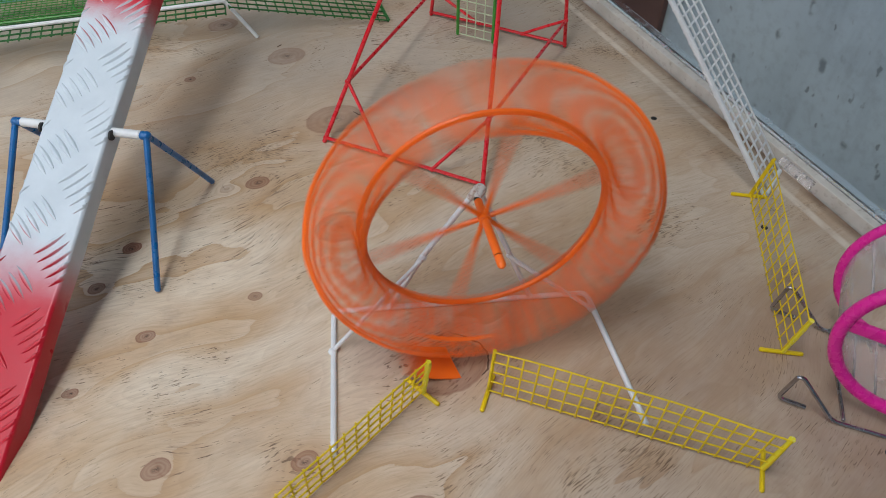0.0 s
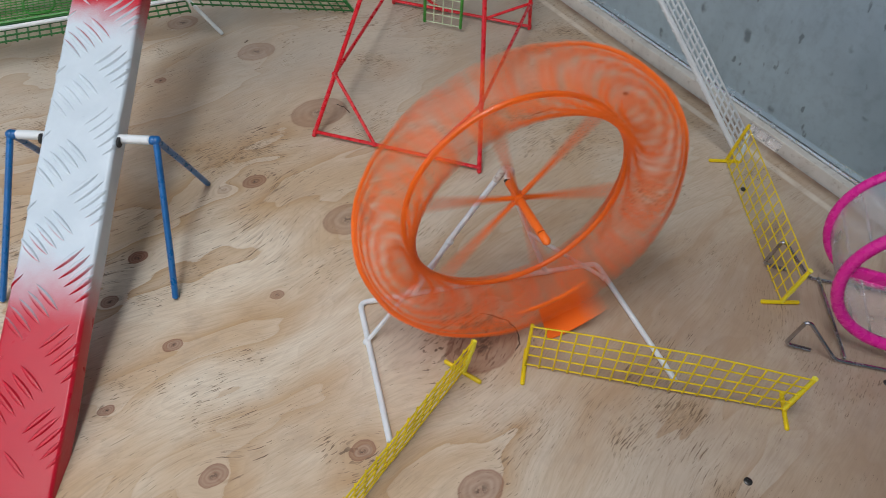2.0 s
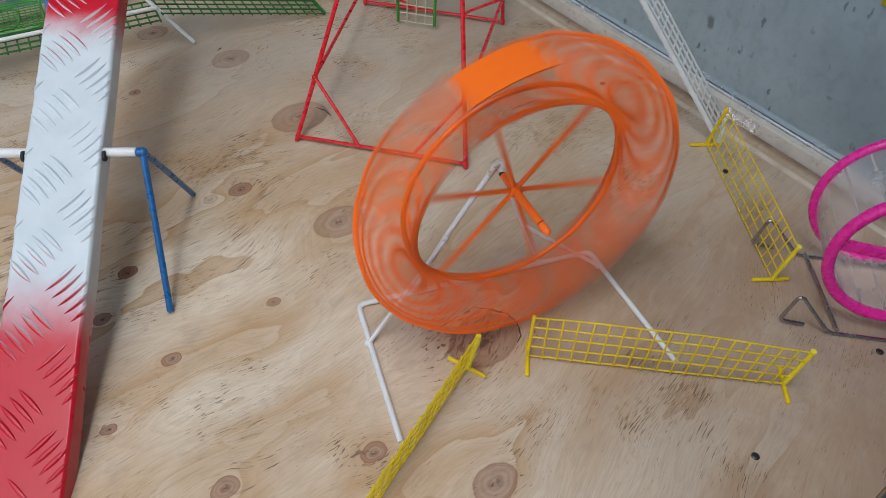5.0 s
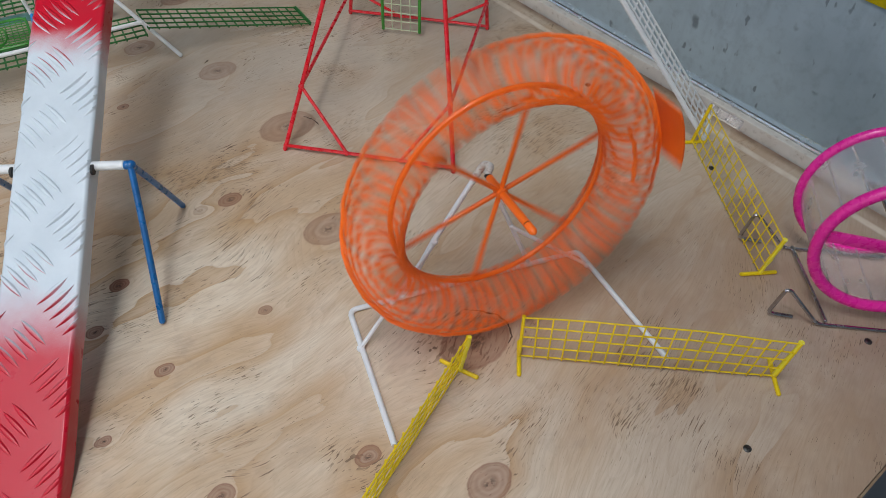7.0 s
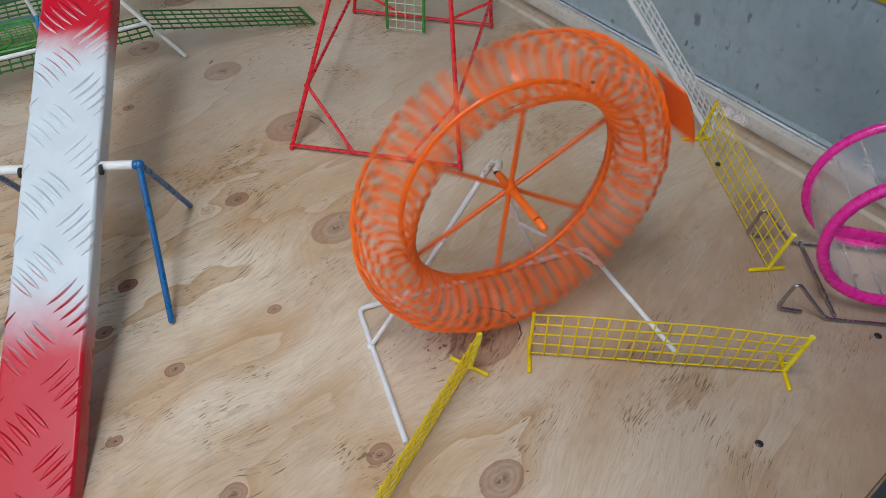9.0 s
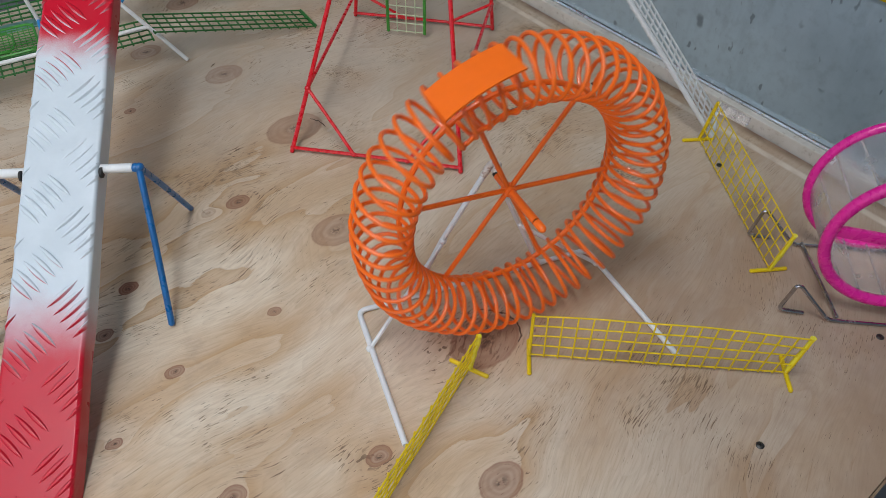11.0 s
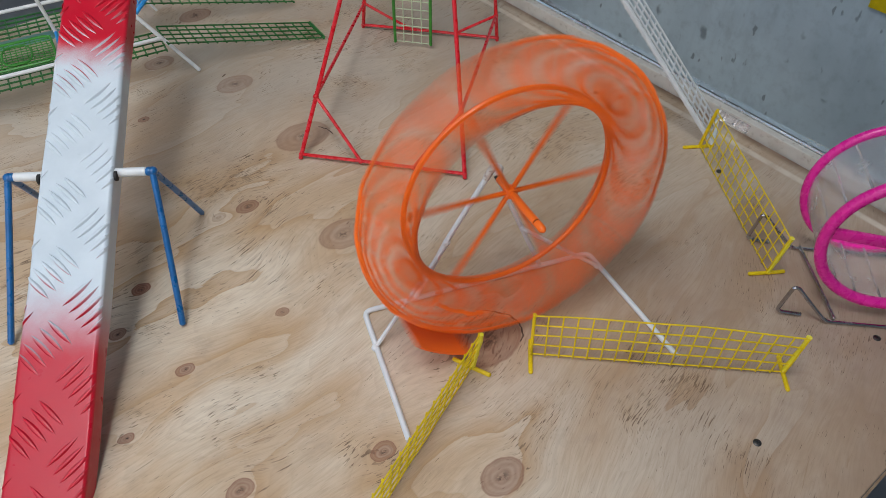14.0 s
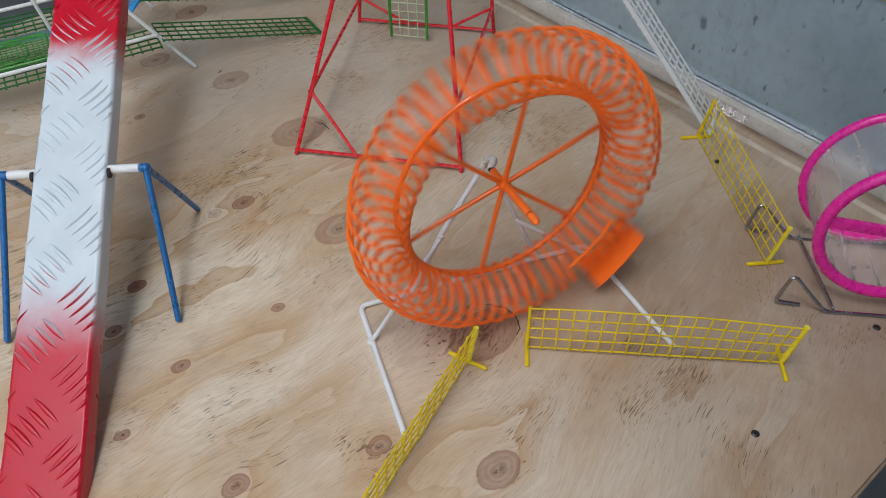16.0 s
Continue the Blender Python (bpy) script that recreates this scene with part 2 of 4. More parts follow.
def wall_material():
    """Grey painted render: mottled, with splashes, dark spots and dull marks."""
    m = Nodes("grey_painted_wall")
    p = m.coords()
    col = m.mix(m.step(m.noise(p, 2.2, 5), 0.3, 0.7), (0.36, 0.432, 0.462), (0.57, 0.665, 0.70))
    smear = m.noise(m.mapped(p, 0, (9.0, 9.0, 2.2)), 1.0, 5, 0.65)
    col = m.mix(m.step(smear, 0.46, 0.74, 0.0, 0.22), col, (0.58, 0.65, 0.68))
    col = m.mix(m.step(smear, 0.30, 0.50, 0.28, 0.0), col, (0.22, 0.26, 0.28))
    col = m.mix(m.math("MULTIPLY", m.step(m.noise(p, 45, 5, 0.65), 0.45, 0.75), 0.22), col, (0.18, 0.2, 0.21))
    spots = m.mapped(m.vec("ADD", p, m.vec("SCALE", m.wobble(p, 30.0), scale=0.02)), 0, (1, 1, 0.5))
    vor = m.add("ShaderNodeTexVoronoi")
    vor.voronoi_dimensions = "2D"
    vor.inputs["Scale"].default_value = 15.0
    flat = m.add("ShaderNodeCombineXYZ")
    m.link(m.vec("DOT_PRODUCT", spots, (0.427, -0.904, 0.0)), flat.inputs["X"])
    m.link(m.vec("DOT_PRODUCT", spots, (0.12, -0.20, 1.0)), flat.inputs["Y"])
    m.link(flat.outputs[0], vor.inputs["Vector"])
    near = m.step(vor.outputs["Distance"], 0.05, 0.14, 1.0, 0.0)
    some = m.step(m.noise(p, 23.0, 2), 0.50, 0.60)
    col = m.mix(m.math("MULTIPLY", m.math("MULTIPLY", near, some), 0.62), col, (0.09, 0.10, 0.11))
    small = m.step(m.noise(m.mapped(p, 0, (1, 1, 0.45)), 52, 2, 0.5), 0.675, 0.735)
    col = m.mix(m.math("MULTIPLY", small, 0.6), col, (0.08, 0.085, 0.09))
    scuff = m.step(m.noise(p, 130, 4, 0.8), 0.60, 0.72)
    scuff = m.math("MULTIPLY", scuff, m.step(m.noise(p, 6.5, 2), 0.62, 0.70))
    col = m.mix(m.math("MULTIPLY", scuff, 0.6), col, (0.5, 0.53, 0.55))
    m.bump(m.noise(p, 90, 6, 0.6), 0.25, 0.002)
    return m.base(col, 0.55)


def plain_material(name, a, b, scale, rough, height=0.2):
    m = Nodes(name)
    p = m.coords()
    m.bump(m.noise(p, scale * 6, 5), height, 0.001)
    return m.base(m.mix(m.step(m.noise(p, scale, 5), 0.3, 0.7), a, b), rough)


# the see-saw board: spray paint that fades from red through white to red along the board
BOARD_YAW, BOARD_TILT = 9.8, 24.7
BOARD_DIR = Vector((math.sin(radians(BOARD_YAW)) * math.cos(radians(BOARD_TILT)), math.cos(radians(BOARD_YAW)) * math.cos(radians(BOARD_TILT)), math.sin(radians(BOARD_TILT))))
BOARD_SIDE = Vector((math.cos(radians(BOARD_YAW)), -math.sin(radians(BOARD_YAW)), 0))
BOARD_UP = BOARD_SIDE.cross(BOARD_DIR)
BOARD_MID = Vector((-0.3325, 0.6205, 0.1305))


def board_material():
    m = Nodes("red_and_white_spray_paint")
    p = m.coords()
    s = m.math("SUBTRACT", m.vec("DOT_PRODUCT", p, tuple(BOARD_DIR)), BOARD_MID.z * BOARD_DIR.z)
    specks = m.math("MULTIPLY", m.math("SUBTRACT", m.noise(p, 1500, 3, 0.8), 0.5), 0.026)
    cloud = m.math("MULTIPLY", m.math("SUBTRACT", m.noise(p, 22, 3), 0.5), 0.045)
    s = m.math("ADD", m.math("ADD", s, specks), cloud)
    # the spray came from beyond each end: slopes that face it took more of it
    facing = m.vec("DOT_PRODUCT", m.add("ShaderNodeNewGeometry").outputs["Normal"], tuple(BOARD_DIR))
    s = m.math("ADD", s, m.math("MULTIPLY", facing, 0.058))
    red = m.math("MAXIMUM", m.step(s, 0.101, 0.148), m.step(s, -0.170, -0.100, 1.0, 0.0))
    white = m.mix(m.step(m.noise(p, 40, 4), 0.3, 0.7), (0.61, 0.685, 0.74), (0.55, 0.625, 0.68))
    col = m.mix(red, white, (0.53, 0.005, 0.024))
    m.bsdf.inputs["Specular IOR Level"].default_value = 0.35
    m.bump(m.noise(p, 500, 3), 0.12, 0.0003)
    m.bsdf.inputs["Coat Weight"].default_value = 0.22
    m.bsdf.inputs["Coat Roughness"].default_value = 0.18
    return m.base(col, m.step(m.noise(p, 60, 3), 0.2, 0.8, 0.26, 0.40))


def clear_material():
    m = Nodes("clear_acrylic")
    p = m.coords()
    m.bsdf.inputs["Transmission Weight"].default_value = 1.0
    m.bsdf.inputs["IOR"].default_value = 1.30
    m.bump(m.noise(p, 45, 3), 0.02, 0.001)
    m.bsdf.inputs["Transmission Weight"].default_value = 0.94
    return m.base((0.90, 0.88, 0.90), m.step(m.noise(p, 60, 4), 0.3, 0.7, 0.10, 0.28))


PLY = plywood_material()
PLY_EDGE = edge_ply_material()
LIP = lip_material()
ALUMINIUM = metal_material("aluminium_strip", (0.90, 0.94, 0.98), 0.20, 0.05, 0.03)
STEEL = metal_material("chromed_steel_wire", (0.46, 0.45, 0.47), 0.2, 0.5)
WALL = wall_material()
BROWN = plain_material("brown_timber_door", (0.10, 0.052, 0.042), (0.16, 0.085, 0.068), 6, 0.5)
DARK_FLOOR = plain_material("dark_concrete", (0.09, 0.10, 0.115), (0.13, 0.14, 0.155), 5, 0.7)
ORANGE = paint("orange_gloss_paint", (1.0, 0.170, 0.010), 0.36, (0.90, 0.13, 0.008), 0.02, 0.96, 0.15)
RED = paint("red_gloss_paint", (0.66, 0.009, 0.018), 0.28, (0.62, 0.10, 0.09), 0.0, 0.93, 0.25)
YELLOW = paint("yellow_paint", (0.82, 0.59, 0.004), 0.42, (0.66, 0.62, 0.18), 0.05, 0.82)
YELLOW_FLAKED = paint("flaking_yellow_paint", (0.84, 0.72, 0.03), 0.5, (0.80, 0.78, 0.55), 0.30, 0.9)
WHITE = paint("white_gloss_paint", (0.76, 0.79, 0.80), 0.35, (0.46, 0.40, 0.34), 0.04, 0.92)
WHITE_RUSTY = paint("rust_stained_white_paint", (0.72, 0.68, 0.62), 0.45, (0.26, 0.10, 0.04), 0.45, 0.8)
BLUE = paint("blue_gloss_paint", (0.004, 0.135, 0.40), 0.30, (0.10, 0.30, 0.55), 0.03, 0.75, 0.15)
BLUE_LIGHT = paint("light_blue_paint", (0.02, 0.27, 0.66), 0.4, (0.15, 0.4, 0.7), 0.05, 0.85)
GREEN = paint("green_paint", (0.022, 0.160, 0.032), 0.42, (0.05, 0.2, 0.06), 0.05, 0.7)
GREEN_BRIGHT = paint("bright_green_paint", (0.045, 0.27, 0.03), 0.42, (0.10, 0.34, 0.08), 0.05, 0.8)
PALE_WIRE = paint("pale_green_wire", (0.52, 0.60, 0.40), 0.4, (0.6, 0.6, 0.55), 0.05, 0.9)
TEAL = plain_material("teal_sheet", (0.12, 0.28, 0.26), (0.16, 0.34, 0.31), 20, 0.5)
PINK = paint("pink_moulded_plastic", (0.76, 0.018, 0.30), 0.26, (0.8, 0.06, 0.36), 0.0, 0.97, 0.1, 0.06)
BOARD = board_material()
CLEAR = clear_material()
BARK = plain_material("dark_bark", (0.07, 0.04, 0.026), (0.16, 0.10, 0.065), 300, 0.8)
DARK_STEEL = metal_material("blackened_screw_steel", (0.10, 0.095, 0.09), 0.4, 0.5)
CEILING = plain_material("off_white_ceiling", (0.52, 0.52, 0.50), (0.60, 0.60, 0.58), 4, 0.8)
# black for gaps and slots, their shade put into the colour
BLACK = plain_material("gap_black", (0.012, 0.012, 0.012), (0.02, 0.02, 0.02), 60, 0.6)


# ---------- mesh helpers ----------
def mesh_of(name, bm, material, smooth=True):
    bmesh.ops.recalc_face_normals(bm, faces=bm.faces[:])
    data = bpy.data.meshes.new(name)
    bm.to_mesh(data)
    bm.free()
    data.materials.append(material)
    if smooth:
        data.polygons.foreach_set("use_smooth", [True] * len(data.polygons))
        data.set_sharp_from_angle(angle=radians(38))
    return data


def thing(name, at, label, category, group="", kind=""):
    ob = new(name)
    ob.empty_display_size = 0.02
    ob.location = at
    return tagged(ob, label, category, group, kind)


def origin_of(parent):
    """Where the space of a thing lies in the world (things here are not turned)."""
    at = Vector((0, 0, 0))
    while parent is not None:
        at += parent.location
        parent = parent.parent
    return at


def part(name, bm, material, parent, label="", smooth=True, local=False):
    """One mesh object under a thing or a part; bm is in world space unless local."""
    if not local:
        bmesh.ops.translate(bm, verts=bm.verts[:], vec=-origin_of(parent))
    ob = new(name, mesh_of(name, bm, material, smooth))
    ob.parent = parent
    return tagged(ob, label)


def part_copy(ob, at):
    twin = ob.copy()
    scene.collection.objects.link(twin)
    twin.location = at
    return twin


def setting(name, bm, material, label, category, smooth=False):
    return tagged(new(name, mesh_of(name, bm, material, smooth)), label, category, kind="structure")


def sweep(bm, points, radius, sides=8, closed=False, caps=True):
    """A round tube along points; radius is a number or one for each point."""
    pts = [Vector(p) for p in points]
    n = len(pts)
    tang = []
    for k in range(n):
        a = pts[(k - 1) % n] if closed or k else pts[0]
        b = pts[(k + 1) % n] if closed or k < n - 1 else pts[-1]
        tang.append((b - a).normalized())
    side = tang[0].orthogonal().normalized()
    rings = []
    for k in range(n):
        side = side - tang[k] * side.dot(tang[k])
        side.normalize()
        up = tang[k].cross(side)
        r = radius[k] if isinstance(radius, (list, tuple)) else radius
        rings.append([bm.verts.new(pts[k] + (side * math.cos(2 * math.pi * j / sides) + up * math.sin(2 * math.pi * j / sides)) * r) for j in range(sides)])
    for k in range(n if closed else n - 1):
        a, b = rings[k], rings[(k + 1) % n]
        turn = 0
        if closed and k == n - 1:
            turn = min(range(sides), key=lambda s: (a[0].co - b[s].co).length)
        for j in range(sides):
            bm.faces.new((a[j], a[(j + 1) % sides], b[(j + 1 + turn) % sides], b[(j + turn) % sides]))
    if caps and not closed:
        bm.faces.new(rings[0][::-1])
        bm.faces.new(rings[-1])
    return bm


def rounded(points, bend, steps=5):
    """A polyline with its inner corners rounded."""
    pts = [Vector(p) for p in points]
    out = [pts[0]]
    for k in range(1, len(pts) - 1):
        p, a, b = pts[k], pts[k - 1], pts[k + 1]
        d = min(bend, (a - p).length * 0.45, (b - p).length * 0.45)
        s, e = p + (a - p).normalized() * d, p + (b - p).normalized() * d
        for j in range(steps + 1):
            f = j / steps
            out.append(s * (1 - f) ** 2 + p * 2 * f * (1 - f) + e * f * f)
    out.append(pts[-1])
    return out


def rod(a, b, r, sides=8, bow=0.0):
    """A straight wire with rounded ends, slightly bowed by hand."""
    a, b = Vector(a), Vector(b)
    axis = (b - a)
    length = axis.length
    axis.normalize()
    off = axis.orthogonal().normalized() * bow
    pts, rad = [a], [r * 0.55]
    for f in (min(0.3, r * 0.5 / length), 0.35, 0.65, 1 - min(0.3, r * 0.5 / length)):
        pts.append(a + axis * length * f + off * math.sin(math.pi * f))
        rad.append(r)
    pts.append(b)
    rad.append(r * 0.55)
    return sweep(bmesh.new(), pts, rad, sides)


def bead(bm, at, r):
    """A blob of weld under the paint."""
    m = Matrix.Translation(at) @ Matrix.Diagonal((r, r, r * 0.9, 1))
    bmesh.ops.create_icosphere(bm, subdivisions=2, radius=1.0, matrix=m)
    return bm


def block(bm, o, u, v, w, bevel=0.0):
    """A box from a corner and three edges."""
    o, u, v, w = (Vector(c) for c in (o, u, v, w))
    vs = [bm.verts.new(o + u * i + v * j + w * k) for i in (0, 1) for j in (0, 1) for k in (0, 1)]
    for f in ((0, 1, 3, 2), (4, 6, 7, 5), (0, 4, 5, 1), (2, 3, 7, 6), (0, 2, 6, 4), (1, 5, 7, 3)):
        bm.faces.new([vs[i] for i in f])
    if bevel:
        bmesh.ops.bevel(bm, geom=bm.edges[:], offset=bevel, segments=2, affect="EDGES", profile=0.5)
    return bm


# ---------- the table, the wall, the floor ----------
ALONG, ACROSS = Vector((0.427, -0.904, 0)).normalized(), Vector((0.904, 0.427, 0)).normalized()


def ab(a, b, z=0.0):
    """A place in the table's own directions: a along its lip, b across."""
    return ALONG * a + ACROSS * b + Vector((0, 0, z))


A0, A1, B0, B1 = -1.276, -0.096, -0.62, 0.660
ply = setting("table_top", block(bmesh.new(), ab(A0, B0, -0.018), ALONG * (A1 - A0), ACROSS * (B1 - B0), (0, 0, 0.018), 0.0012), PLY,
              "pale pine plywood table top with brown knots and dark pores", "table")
setting("lip", block(bmesh.new(), ab(A0, B1 + 0.002, -0.018), ALONG * (A1 - A0), ACROSS * 0.011, (0, 0, 0.034), 0.0012), LIP,
        "cream lip along the plywood table's edge", "lip")
setting("trim", block(bmesh.new(), ab(A0, B1 + 0.0135, -0.016), ALONG * (A1 - A0), ACROSS * 0.0145, (0, 0, 0.036), 0.0028), ALUMINIUM,
        "bright aluminium edge strip on the lip", "trim")
setting("table_edge", block(bmesh.new(), ab(A1 + 0.0005, B0, -0.0182), ALONG * 0.002, ACROSS * (B1 - B0), (0, 0, 0.0162)), PLY_EDGE,
        "layered cut edge of the plywood table", "table edge")
W0 = 1.185
setting("wall_east", block(bmesh.new(), ab(-3.2, W0, -0.75), ALONG * 4.6, ACROSS * 0.12, (0, 0, 2.6)), WALL,
        "grey painted wall with dark splashes and scuffs", "wall")
setting("door_1", block(bmesh.new(), ab(-2.1, W0 - 0.02, -0.748), ALONG * (2.1 - 1.251), ACROSS * 0.018, (0, 0, 2.0), 0.004), BROWN,
        "dark brown timber door against the grey wall", "door")
setting("floor", block(bmesh.new(), (-4, -3, -0.80), (8, 0, 0), (0, 8, 0), (0, 0, 0.048)), DARK_FLOOR,
        "grey concrete floor below the table", "floor")
# unseen ceiling added to block the sky overhead, with holes for the lamps
bm = bmesh.new()
xs, ys = [-2.6, 2.4], [-1.6, 3.2]
for x, y, width, length, watts in ADDED_LAMPS:
    xs += [x - width * 0.51, x + width * 0.51]
    ys += [y - length * 0.51, y + length * 0.51]
xs.sort()
ys.sort()
for x0, x1 in zip(xs, xs[1:]):
    for y0, y1 in zip(ys, ys[1:]):
        mid_x, mid_y = (x0 + x1) / 2, (y0 + y1) / 2
        if not any(abs(mid_x - x) < w * 0.5 and abs(mid_y - y) < n * 0.5 for x, y, w, n, watts in ADDED_LAMPS):
            block(bm, (x0, y0, CEILING_Z), (x1 - x0, 0, 0), (0, y1 - y0, 0), (0, 0, 0.08))
setting("ceiling", bm, CEILING, "unseen off-white ceiling added to block the sky, open at the two lamps", "ceiling")
# two walls out of view, added to cut sky light from the far and near sides
setting("added_wall_north", block(bmesh.new(), (-2.6, 2.9, -0.75), (5.0, 0, 0), (0, 0.12, 0), (0, 0, 2.65)), WALL,
        "unseen grey wall added behind the table to block sky light", "wall")
setting("added_wall_south", block(bmesh.new(), (-0.6, -1.6, -0.75), (3.0, 0, 0), (0, 0.12, 0), (0, 0, 2.65)), WALL,
        "unseen grey wall added on the near side to block sky light", "wall")
sign = thing("yellow_sign", ab(-0.40, W0 - 0.006, -0.056), "plain yellow sign fixed on the grey wall", "sign")
part("panel", block(bmesh.new(), ab(-0.544, W0 - 0.007, -0.044), ALONG * 0.32, ACROSS * 0.006, (0, 0, 0.22), 0.001), YELLOW, sign)
trestle = thing("trestle", ab(-0.65, 0.0, -0.752), "dark trestle under the plywood table", "trestle")
for a in (-1.15, -0.30):
    for b in (-0.45, 0.50):
        part("leg", block(bmesh.new(), ab(a, b, -0.752), ALONG * 0.05, ACROSS * 0.05, (0, 0, 0.695), 0.003), BROWN, trestle)
    part("bearer", block(bmesh.new(), ab(a, -0.5, -0.057), ALONG * 0.05, ACROSS * 1.08, (0, 0, 0.0388), 0.003), BROWN, trestle)


# ---------- screws and flaws in the table top ----------
def screw(x, y, turn):
    s = thing("screw", (x, y, 0), "dark countersunk screw in the plywood", "screw", "screws in the table top")
    c = Vector((x, y, 0.0))
    part("head", sweep(bmesh.new(), [c + Vector((0, 0, h)) for h in (-0.001, 0.0005, 0.0011)], [0.0036, 0.0036, 0.0027], 14), DARK_STEEL, s)
    d = Vector((math.cos(turn), math.sin(turn), 0))
    e = d.cross(Vector((0, 0, 1)))
    for a, w in ((d, e), (e, d)):
        part("slot", block(bmesh.new(), c - a * 0.0017 - w * 0.0003 + Vector((0, 0, 0.0010)), a * 0.0034, w * 0.0006, (0, 0, 0.0002)), BLACK, s)


for x, y, turn in ((0.2635, 0.8071, 0.3), (0.1977, 0.2898, 0.9), (0.3669, 0.3620, 0.5), (0.3426, 0.6209, 0.1)):
    screw(x, y, turn)


def sliver(name, pts, r, label, category):
    """A thin dark sliver lying in the face of the plywood."""
    rng = random.Random(len(pts) * 7 + int(abs(pts[0][0]) * 1000))
    line = []
    for a, b in zip(pts, pts[1:]):
        for k in range(6):
            f = k / 6
            line.append(Vector((a[0] + (b[0] - a[0]) * f + rng.uniform(-1, 1) * 0.0006, a[1] + (b[1] - a[1]) * f + rng.uniform(-1, 1) * 0.0006, 0.0)))
    line.append(Vector((*pts[-1], 0.0)))
    rad = [r * rng.uniform(0.35, 1.0) * min(1.0, 0.3 + 3 * min(k, len(line) - 1 - k) / len(line)) for k in range(len(line))]
    ob = thing(name, (*pts[0], 0), label, category)
    bm = sweep(bmesh.new(), line, rad, 6)
    for v in bm.verts:
        v.co.z = v.co.z * 0.12 + 0.0001
    part("bark", bm, BARK, ob)


sliver("bark_streak", ((0.0071, 0.4867), (0.0225, 0.4807), (0.0357, 0.4730), (0.0421, 0.4628), (0.0421, 0.4473), (0.0358, 0.4386)), 0.0013, "dark bark streak curving round a large knot", "bark")
sliver("bark_streak", ((0.1303, 0.7750), (0.1490, 0.7816), (0.1672, 0.7884)), 0.0016, "short dark bark streak in the plywood", "bark")
sliver("splinter", ((-0.2160, 0.9616), (-0.2108, 0.9686)), 0.0015, "small dark splinter lying on the plywood", "splinter")
sliver("bark_streak", ((-0.088, 0.800), (-0.094, 0.812), (-0.104, 0.820)), 0.0014, "thin dark bark streak beside a large knot", "bark")


clip = thing("clear_clip", ab(-0.467, B1 - 0.002, 0.0), "small clear plastic clip on the cream lip", "clip")
for k, (lo, hi) in enumerate(((0.0, 0.010), (0.013, 0.026), (0.029, 0.046))):
    piece = part("barrel", sweep(bmesh.new(), [ab(-0.482 + lo, B1 - 0.003, 0.0105), ab(-0.482 + hi, B1 - 0.003, 0.0105)], 0.0052, 12), CLEAR, clip)
    piece.visible_shadow = False


# ---------- wire mesh ----------
CELL = 0.0127


def mesh_wires(parent, o, u, v, long_cells, cross_cells, r, material, overhang=0.0012, cell=CELL):
    """Welded mesh as single wires: long ones along u, cross ones along v, laid on top of them."""
    o, u, v = Vector(o), Vector(u).normalized(), Vector(v).normalized()
    n = u.cross(v).normalized()
    first = part("long_wire", rod(o - u * overhang, o + u * (long_cells * cell + overhang), r, 6), material, parent)
    for k in range(1, cross_cells + 1):
        part_copy(first, v * cell * k)
    first = part("cross_wire", rod(o - v * overhang + n * r * 1.5, o + v * (cross_cells * cell + overhang) + n * r * 1.5, r, 6), material, parent)
    for k in range(1, long_cells + 1):
        part_copy(first, u * cell * k)


def mesh_sheet(o, u, v, long_cells, cross_cells, r, cell=CELL):
    """Welded mesh in one bmesh, for what stays far off."""
    o, u, v = Vector(o), Vector(u).normalized(), Vector(v).normalized()
    n = u.cross(v).normalized()
    bm = bmesh.new()
    for k in range(cross_cells + 1):
        sweep(bm, [o + v * cell * k - u * 0.001, o + v * cell * k + u * (long_cells * cell + 0.001)], r, 5)
    for k in range(long_cells + 1):
        sweep(bm, [o + u * cell * k - v * 0.001 + n * r * 1.4, o + u * cell * k + v * (cross_cells * cell + 0.001) + n * r * 1.4], r, 5)
    return bm


